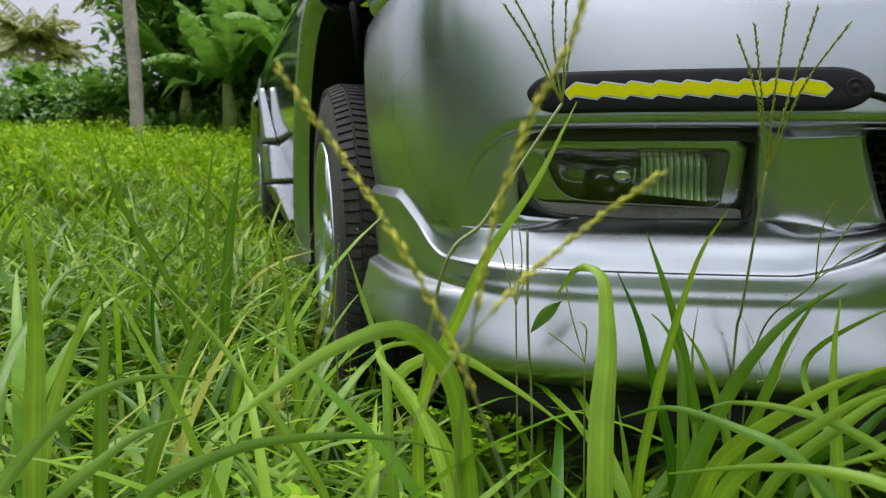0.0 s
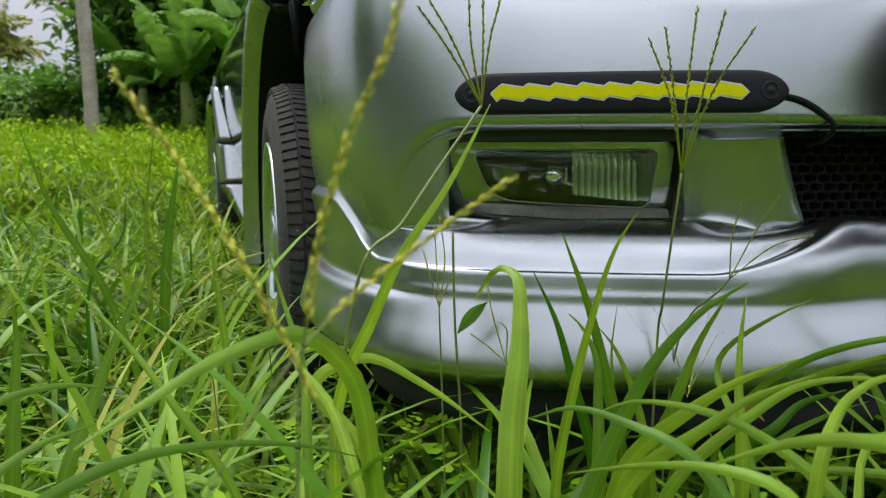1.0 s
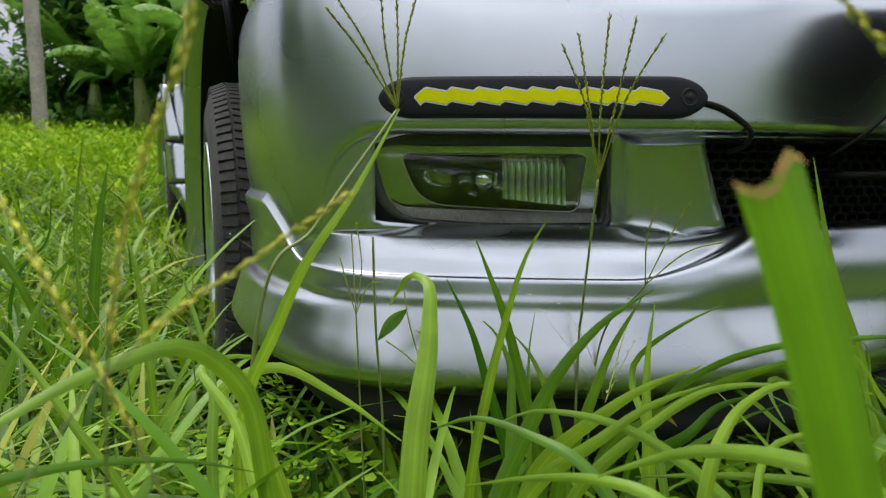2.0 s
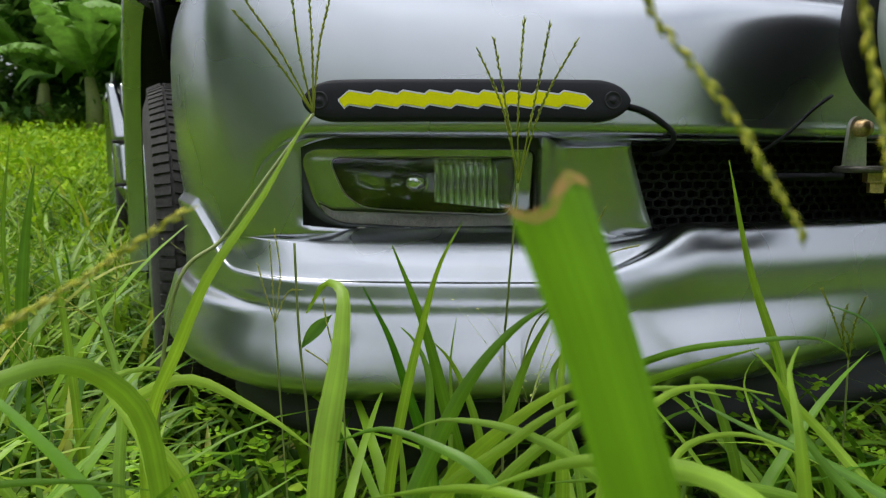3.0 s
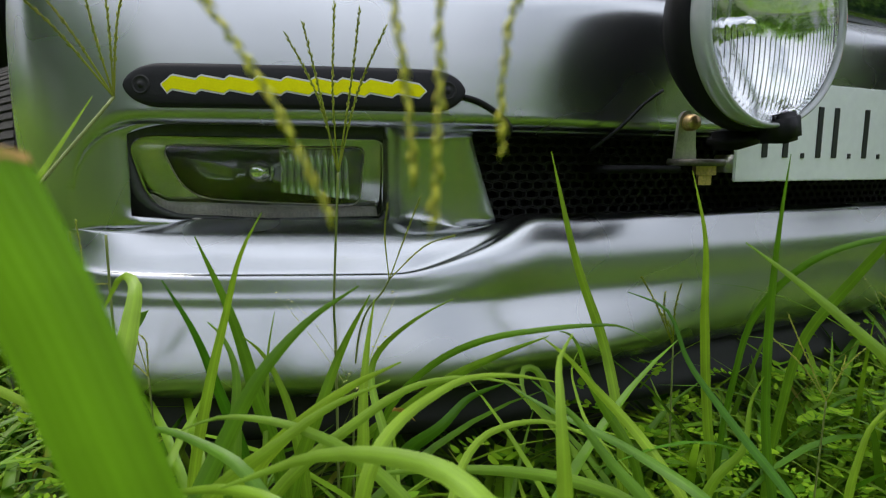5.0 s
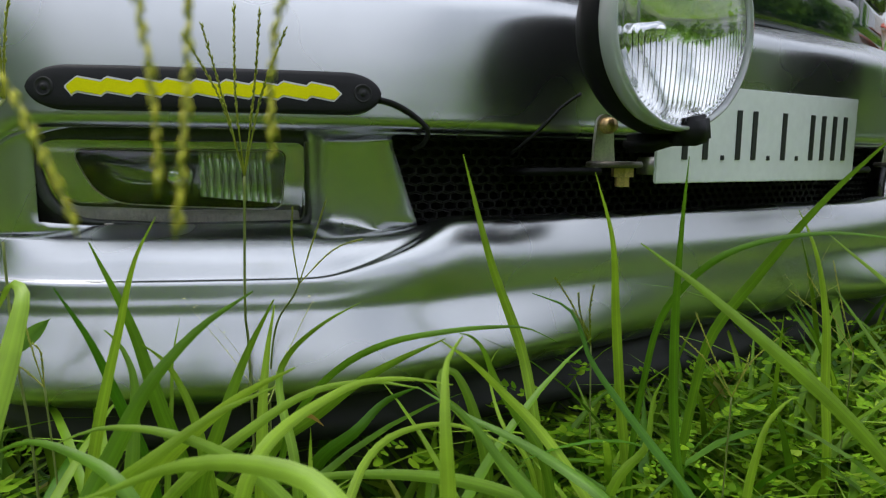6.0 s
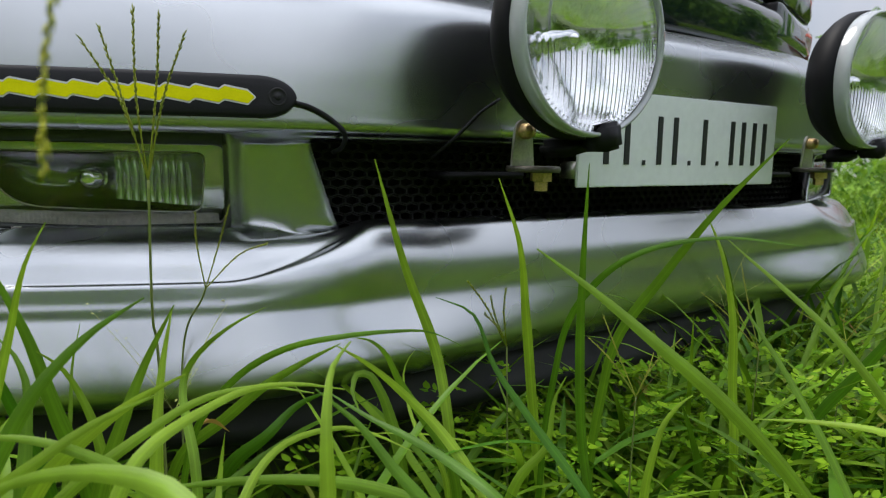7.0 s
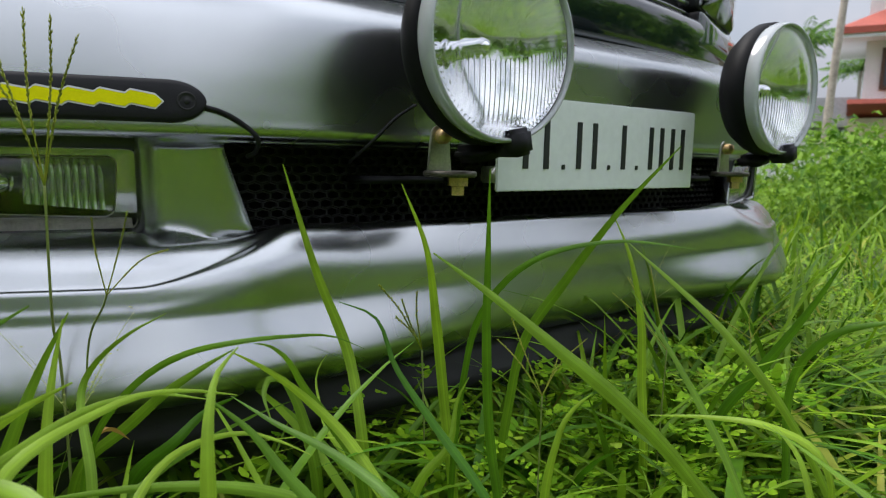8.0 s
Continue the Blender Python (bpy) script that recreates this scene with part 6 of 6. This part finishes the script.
blade(tuft, ((0.792, 0.297, 0.207), (0.792, 0.319, 0.239), (0.777, 0.371, 0.314), (0.754, 0.407, 0.37)), 0.0088)
blade(tuft, ((0.838, 0.479, 0.205), (0.837, 0.484, 0.245), (0.833, 0.488, 0.322), (0.813, 0.494, 0.397), (0.805, 0.503, 0.421)), 0.0119)
blade(tuft, ((0.666, 0.453, 0.26), (0.676, 0.446, 0.322), (0.704, 0.431, 0.374), (0.738, 0.404, 0.438), (0.769, 0.374, 0.49)), 0.0092)
blade(tuft, ((0.624, 0.46, 0.283), (0.634, 0.451, 0.344), (0.661, 0.425, 0.391), (0.726, 0.386, 0.414), (0.768, 0.35, 0.411)), 0.0062)
blade(tuft, ((0.932, 0.469, 0.215), (0.967, 0.454, 0.265), (1.006, 0.432, 0.334), (1.031, 0.414, 0.395)), 0.0123)
blade(tuft, ((0.794, 0.263, 0.288), (0.782, 0.281, 0.293), (0.763, 0.315, 0.289), (0.735, 0.351, 0.281)), 0.0075)
blade(tuft, ((0.699, 0.14, 0.318), (0.7, 0.161, 0.322), (0.702, 0.197, 0.328), (0.702, 0.216, 0.33)), 0.0106)
blade(tuft, ((0.766, 0.228, 0.261), (0.768, 0.246, 0.291), (0.763, 0.26, 0.303), (0.765, 0.273, 0.302)), 0.0106)
blade(tuft, ((0.66, 0.367, 0.255), (0.671, 0.371, 0.277), (0.689, 0.376, 0.289), (0.703, 0.381, 0.292)), 0.0088)
blade(tuft, ((0.562, 0.379, 0.252), (0.575, 0.379, 0.263), (0.589, 0.389, 0.301), (0.597, 0.39, 0.314)), 0.0088)
blade(tuft, ((0.591, 0.334, 0.239), (0.56, 0.375, 0.293), (0.541, 0.395, 0.326), (0.528, 0.409, 0.362), (0.504, 0.418, 0.372)), 0.0070)
blade(tuft, ((0.402, 0.272, 0.255), (0.405, 0.280, 0.300), (0.408, 0.299, 0.347), (0.413, 0.314, 0.36), (0.425, 0.326, 0.37)), 0.0110)
blade(tuft, ((0.464, 0.305, 0.278), (0.447, 0.318, 0.298), (0.433, 0.328, 0.317), (0.407, 0.339, 0.34)), 0.0097)
blade(tuft, ((0.317, 0.399, 0.287), (0.318, 0.409, 0.312), (0.322, 0.42, 0.344), (0.327, 0.427, 0.37)), 0.0097)
blade(tuft, ((0.322, 0.308, 0.329), (0.347, 0.335, 0.335), (0.374, 0.35, 0.34), (0.398, 0.35, 0.34), (0.426, 0.347, 0.335)), 0.0075)
blade(tuft, ((0.543, 0.494, 0.24), (0.539, 0.516, 0.295), (0.51, 0.522, 0.377), (0.481, 0.515, 0.469)), 0.0101)
blade(tuft, ((0.962, 0.393, 0.301), (0.976, 0.382, 0.319), (0.994, 0.362, 0.331), (1.014, 0.335, 0.339)), 0.0123)

tuft = grass_tuft(0.50, 0.44, "tuft of long crossing grass blades under the air intake")
blade(tuft, ((0.344, 0.458, 0.286), (0.375, 0.431, 0.327), (0.4, 0.404, 0.347), (0.429, 0.374, 0.36), (0.464, 0.389, 0.357), (0.501, 0.409, 0.348), (0.523, 0.414, 0.336)), 0.0050)
blade(tuft, ((0.328, 0.504, 0.241), (0.354, 0.484, 0.268), (0.382, 0.454, 0.302), (0.407, 0.41, 0.333), (0.426, 0.365, 0.358)), 0.0085)
blade(tuft, ((0.527, 0.367, 0.24), (0.518, 0.379, 0.257), (0.502, 0.396, 0.281), (0.475, 0.403, 0.31), (0.448, 0.385, 0.337), (0.424, 0.369, 0.356)), 0.0085)
blade(tuft, ((0.515, 0.425, 0.254), (0.498, 0.43, 0.281), (0.481, 0.423, 0.307), (0.463, 0.405, 0.339), (0.449, 0.39, 0.352), (0.44, 0.382, 0.356)), 0.0085)
blade(tuft, ((0.506, 0.52, 0.209), (0.5, 0.529, 0.238), (0.491, 0.535, 0.264), (0.482, 0.538, 0.278), (0.471, 0.534, 0.281), (0.464, 0.522, 0.273), (0.467, 0.503, 0.255)), 0.0110)
blade(tuft, ((0.521, 0.331, 0.258), (0.505, 0.365, 0.267), (0.482, 0.399, 0.276), (0.463, 0.427, 0.28), (0.432, 0.469, 0.292)), 0.0080)
blade(tuft, ((0.467, 0.335, 0.264), (0.438, 0.346, 0.273), (0.405, 0.356, 0.277), (0.37, 0.368, 0.276), (0.326, 0.375, 0.274), (0.3, 0.372, 0.275)), 0.0080)
blade(tuft, ((0.367, 0.354, 0.271), (0.377, 0.37, 0.281), (0.394, 0.385, 0.289), (0.416, 0.39, 0.293), (0.437, 0.389, 0.293), (0.455, 0.382, 0.288), (0.475, 0.369, 0.28)), 0.0060)
blade(tuft, ((0.364, 0.518, 0.22), (0.391, 0.507, 0.245), (0.414, 0.513, 0.264), (0.44, 0.496, 0.282)), 0.0120)
blade(tuft, ((0.578, 0.549, 0.169), (0.612, 0.571, 0.191), (0.65, 0.589, 0.216), (0.684, 0.593, 0.237)), 0.0090)
blade(tuft, ((0.648, 0.509, 0.149), (0.655, 0.566, 0.169), (0.651, 0.607, 0.203), (0.644, 0.628, 0.232)), 0.0080)
blade(tuft, ((0.525, 0.477, 0.225), (0.513, 0.488, 0.242), (0.509, 0.51, 0.265), (0.509, 0.521, 0.282), (0.514, 0.524, 0.294), (0.52, 0.525, 0.301)), 0.0050)

tuft = grass_tuft(-0.16, 0.42, "tuft of broad grass blades in the meadow by the wheel")
blade(tuft, ((-0.203, 0.385, 0.241), (-0.209, 0.398, 0.279), (-0.215, 0.416, 0.344), (-0.222, 0.424, 0.414), (-0.225, 0.423, 0.43)), 0.0145)
blade(tuft, ((-0.228, 0.426, 0.228), (-0.229, 0.442, 0.263), (-0.221, 0.467, 0.318), (-0.202, 0.491, 0.374)), 0.0110)
blade(tuft, ((-0.206, 0.468, 0.231), (-0.211, 0.485, 0.281), (-0.213, 0.496, 0.32), (-0.217, 0.502, 0.353)), 0.0119)
blade(tuft, ((-0.163, 0.467, 0.229), (-0.156, 0.483, 0.259), (-0.141, 0.51, 0.318), (-0.118, 0.531, 0.374)), 0.0110)
blade(tuft, ((-0.193, 0.332, 0.258), (-0.182, 0.354, 0.283), (-0.153, 0.385, 0.312), (-0.126, 0.402, 0.316), (-0.094, 0.415, 0.31)), 0.0092)
blade(tuft, ((-0.139, 0.315, 0.276), (-0.127, 0.328, 0.286), (-0.113, 0.353, 0.296), (-0.089, 0.378, 0.3)), 0.0101)
blade(tuft, ((-0.06, 0.275, 0.305), (-0.054, 0.279, 0.308), (-0.032, 0.303, 0.312), (0.002, 0.325, 0.31), (0.045, 0.341, 0.303), (0.077, 0.35, 0.292)), 0.0066)
blade(tuft, ((0.035, 0.412, 0.223), (0.029, 0.43, 0.26), (0.02, 0.467, 0.305), (-0.002, 0.497, 0.355), (-0.015, 0.51, 0.387)), 0.0075)
blade(tuft, ((-0.019, 0.412, 0.242), (-0.056, 0.422, 0.29), (-0.095, 0.442, 0.328), (-0.145, 0.463, 0.369)), 0.0062)
blade(tuft, ((-0.334, 0.865, 0.294), (-0.387, 0.851, 0.402), (-0.412, 0.838, 0.498)), 0.0097)
blade(tuft, ((-0.323, 0.92, 0.267), (-0.356, 0.92, 0.366), (-0.379, 0.914, 0.462), (-0.383, 0.91, 0.502), (-0.351, 0.926, 0.506)), 0.0044)
blade(tuft, ((-0.302, 0.985, 0.272), (-0.297, 0.999, 0.358), (-0.282, 1.01, 0.458)), 0.0158)
blade(tuft, ((-0.363, 1.067, 0.257), (-0.368, 1.078, 0.35), (-0.352, 1.089, 0.504)), 0.0070)
blade(tuft, ((-0.384, 0.955, 0.311), (-0.359, 0.971, 0.343), (-0.351, 0.981, 0.411)), 0.0053)
blade(tuft, ((-0.268, 0.434, 0.322), (-0.266, 0.448, 0.37), (-0.258, 0.46, 0.411), (-0.246, 0.47, 0.427)), 0.0114)
blade(tuft, ((0.072, 0.378, 0.258), (0.051, 0.414, 0.295), (0.019, 0.451, 0.323), (0.054, 0.475, 0.319), (0.071, 0.471, 0.301)), 0.0079)
blade(tuft, ((0.067, 0.433, 0.261), (0.034, 0.443, 0.307), (0.064, 0.454, 0.32), (0.112, 0.453, 0.299), (0.157, 0.443, 0.269)), 0.0097)
blade(tuft, ((-0.12, 0.713, 0.233), (-0.132, 0.728, 0.308), (-0.142, 0.734, 0.365), (-0.15, 0.735, 0.388)), 0.0088)
blade(tuft, ((-0.156, 0.651, 0.25), (-0.137, 0.67, 0.295), (-0.11, 0.686, 0.329)), 0.0079)
blade(tuft, ((-0.26, 0.424, 0.275), (-0.3, 0.538, 0.323), (-0.295, 0.609, 0.357), (-0.273, 0.622, 0.355)), 0.0097)
seed_fan([(0.312, 0.575, 0), (0.308, 0.554, 0.287), (0.306, 0.536, 0.344), (0.309, 0.513, 0.451)], [(0.272, 0.485, 0.548), (0.284, 0.487, 0.556), (0.306, 0.486, 0.57), (0.323, 0.478, 0.565), (0.34, 0.466, 0.553)], 0.0022, 0.0010, "thin grass stalk with a fan of five seed spikes")
seed_fan([(0.02, 0.47, 0), (0.058, 0.448, 0.351), (0.097, 0.471, 0.42), (0.153, 0.514, 0.503)], [(0.106, 0.466, 0.567), (0.111, 0.476, 0.578), (0.142, 0.491, 0.582), (0.153, 0.502, 0.585), (0.168, 0.504, 0.586)], 0.0022, 0.0012, "long thin grass stalk with green seed spikes")
seed_fan([(0.325, 0.579, 0), (0.325, 0.559, 0.286), (0.347, 0.504, 0.369)], [(0.342, 0.474, 0.431), (0.365, 0.47, 0.435), (0.391, 0.47, 0.407)], 0.0015, 0.0008, "slender grass stalk with three small seed spikes")
seed_fan([(0.635, 0.558, 0), (0.615, 0.538, 0.293)], [(0.562, 0.506, 0.365), (0.58, 0.498, 0.353), (0.593, 0.495, 0.36), (0.574, 0.496, 0.338)], 0.0022, 0.0009, "short grass stalk with green seed spikes")
seed_fan([(0.13, 0.533, 0), (0.12, 0.513, 0.344)], [(0.116, 0.523, 0.407), (0.12, 0.524, 0.416), (0.107, 0.521, 0.389), (0.141, 0.517, 0.369)], 0.0015, 0.0007, "small grass stalk with fine green seed spikes")
seed_fan([(0.182, 0.508, 0), (0.172, 0.488, 0.306)], [(0.158, 0.504, 0.365), (0.167, 0.487, 0.338), (0.145, 0.497, 0.326)], 0.0015, 0.0007, "small grass stalk with fine green seed spikes")
seed_fan([(-0.058, 0.709, 0), (-0.068, 0.689, 0.291)], [(-0.139, 0.68, 0.348), (-0.116, 0.683, 0.324), (-0.064, 0.704, 0.37), (-0.098, 0.687, 0.316)], 0.0015, 0.0007, "small grass stalk with fine green seed spikes")
seed_fan([(-0.094, 0.638, 0), (-0.104, 0.618, 0.262)], [(-0.168, 0.614, 0.338), (-0.148, 0.625, 0.356), (-0.122, 0.624, 0.306)], 0.0015, 0.0007, "small grass stalk with fine green seed spikes")
seed_fan([(0.877, 0.507, 0), (0.867, 0.487, 0.284)], [(0.83, 0.533, 0.337), (0.843, 0.527, 0.355), (0.862, 0.515, 0.369)], 0.0015, 0.0007, "small grass stalk with fine green seed spikes")
seed_fan([(0.693, 0.446, 0), (0.683, 0.426, 0.277)], [(0.655, 0.458, 0.321), (0.667, 0.457, 0.341), (0.7, 0.429, 0.312), (0.732, 0.435, 0.321)], 0.0015, 0.0007, "small grass stalk with fine green seed spikes")
seed_fan([(1.009, 0.522, 0), (0.999, 0.502, 0.281)], [(0.969, 0.541, 0.308), (1.003, 0.508, 0.315), (1.03, 0.48, 0.323)], 0.0015, 0.0007, "small grass stalk with fine green seed spikes")
seed_spike([(0.16, 0.17, 0), (0.12, 0.165, 0.3), (0.085, 0.159, 0.41), (0.076, 0.159, 0.428), (0.056, 0.169, 0.457), (0.035, 0.172, 0.485)], 0.0021, 0.0005, 0.79, "yellow-green grass seed spike close to the camera")
seed_spike([(-0.02, 0.1, 0), (0.03, 0.13, 0.28), (0.101, 0.157, 0.424), (0.124, 0.177, 0.44), (0.138, 0.181, 0.45), (0.149, 0.185, 0.457)], 0.0021, 0.0005, 0.86, "yellow-green grass seed spike close to the camera")
seed_spike([(0.07, 0.16, 0), (0.085, 0.16, 0.3), (0.093, 0.148, 0.426), (0.099, 0.146, 0.453), (0.108, 0.145, 0.476), (0.115, 0.142, 0.489), (0.118, 0.141, 0.504)], 0.0021, 0.0005, 0.83, "yellow-green grass seed spike close to the camera")
seed_spike([(0.3, -0.22, 0), (0.28, -0.15, 0.4), (0.262, -0.04, 0.56), (0.25, 0.08, 0.545), (0.257, 0.137, 0.504), (0.273, 0.129, 0.481), (0.286, 0.119, 0.454)], 0.0021, 0.0005, 0.86, "yellow-green grass seed spike close to the camera")
seed_spike([(0.42, -0.2, 0), (0.38, -0.1, 0.42), (0.33, 0.02, 0.56), (0.308, 0.11, 0.53), (0.307, 0.122, 0.499), (0.306, 0.117, 0.476), (0.304, 0.112, 0.453)], 0.0021, 0.0005, 0.86, "yellow-green grass seed spike close to the camera")
seed_spike([(0.46, -0.2, 0), (0.42, -0.1, 0.42), (0.36, 0.02, 0.56), (0.335, 0.115, 0.535), (0.326, 0.127, 0.506), (0.322, 0.129, 0.486), (0.322, 0.127, 0.468)], 0.0021, 0.0005, 0.86, "yellow-green grass seed spike close to the camera")
seed_spike([(0.4, -0.24, 0), (0.36, -0.14, 0.42), (0.31, 0, 0.57), (0.295, 0.1, 0.535), (0.297, 0.123, 0.502), (0.3, 0.12, 0.482), (0.301, 0.115, 0.461)], 0.0021, 0.0005, 0.88, "yellow-green grass seed spike close to the camera")

# a leafy sprig and a withered leaf before the bumper
sprig = empty("sprig", pose(0.135, 0.57, 0), "thin stem with one pointed green leaf", "plant", "seeding grasses")
obj("stem", *tube(curve_through([(0, 0, 0), (0.004, -0.004, 0.2), (-0.002, -0.012, 0.32), (-0.004, -0.012, 0.40)], 24), 0.0011, 6), STALK, sprig)
leaf = [(0.0 + 0.026 * t + 0.0042 * q * math.sin(math.pi * min(1, t + 0.02)), -0.014 - 0.004 * abs(q), 0.312 + 0.038 * t - 0.0036 * q * math.sin(math.pi * min(1, t + 0.02)) - 0.010 * t * t) for t in np.linspace(0, 1, 12) for q in (-1, -0.5, 0, 0.5, 1)]
obj("leaf", leaf, grid_faces(12, 5), BANANA, sprig, "pointed green leaf")
withered = [(0.026 * t, 0.005 * math.sin(5 * t) + 0.004 * q * math.sin(math.pi * t), 0.008 * math.sin(3 * t) + 0.003 * q * math.sin(math.pi * t) * math.cos(4 * t) + 0.006 * q * q * math.sin(math.pi * t)) for t in np.linspace(0.02, 0.98, 12) for q in (-0.7, -0.3, 0, 0.3, 0.7)]
dead = obj("withered_leaf", withered, grid_faces(12, 5), DRY)
dead.matrix_world = pose(0.335, 0.462, 0.268, 0, 0, 10)
tagged(dead, "small withered brown leaf lying on the grass", "leaf")

# more herbs and blades where the grass is lush under the number plate
herbs(110, 0.55, 1.15, 0.28, 0.78, lambda x, y: (car_xy(x, y)[1] < 0.03) & (car_xy(x, y)[1] > -0.24), 0.15, 0.27, (0.008, 0.017), HERB, "lush light green herbs under the number plate")
x, y = scatter(160, 0.60, 1.15, 0.25, 0.75, lambda x, y: (car_xy(x, y)[1] < 0.0) & (car_xy(x, y)[1] > -0.24))
lay_grass("grass", x, y, 0.28, 0.46, (0.006, 0.012), GRASS_BROAD, "light green blades among the herbs", 10, lean=(0.1, 0.8), curl=(0.8, 2.4))
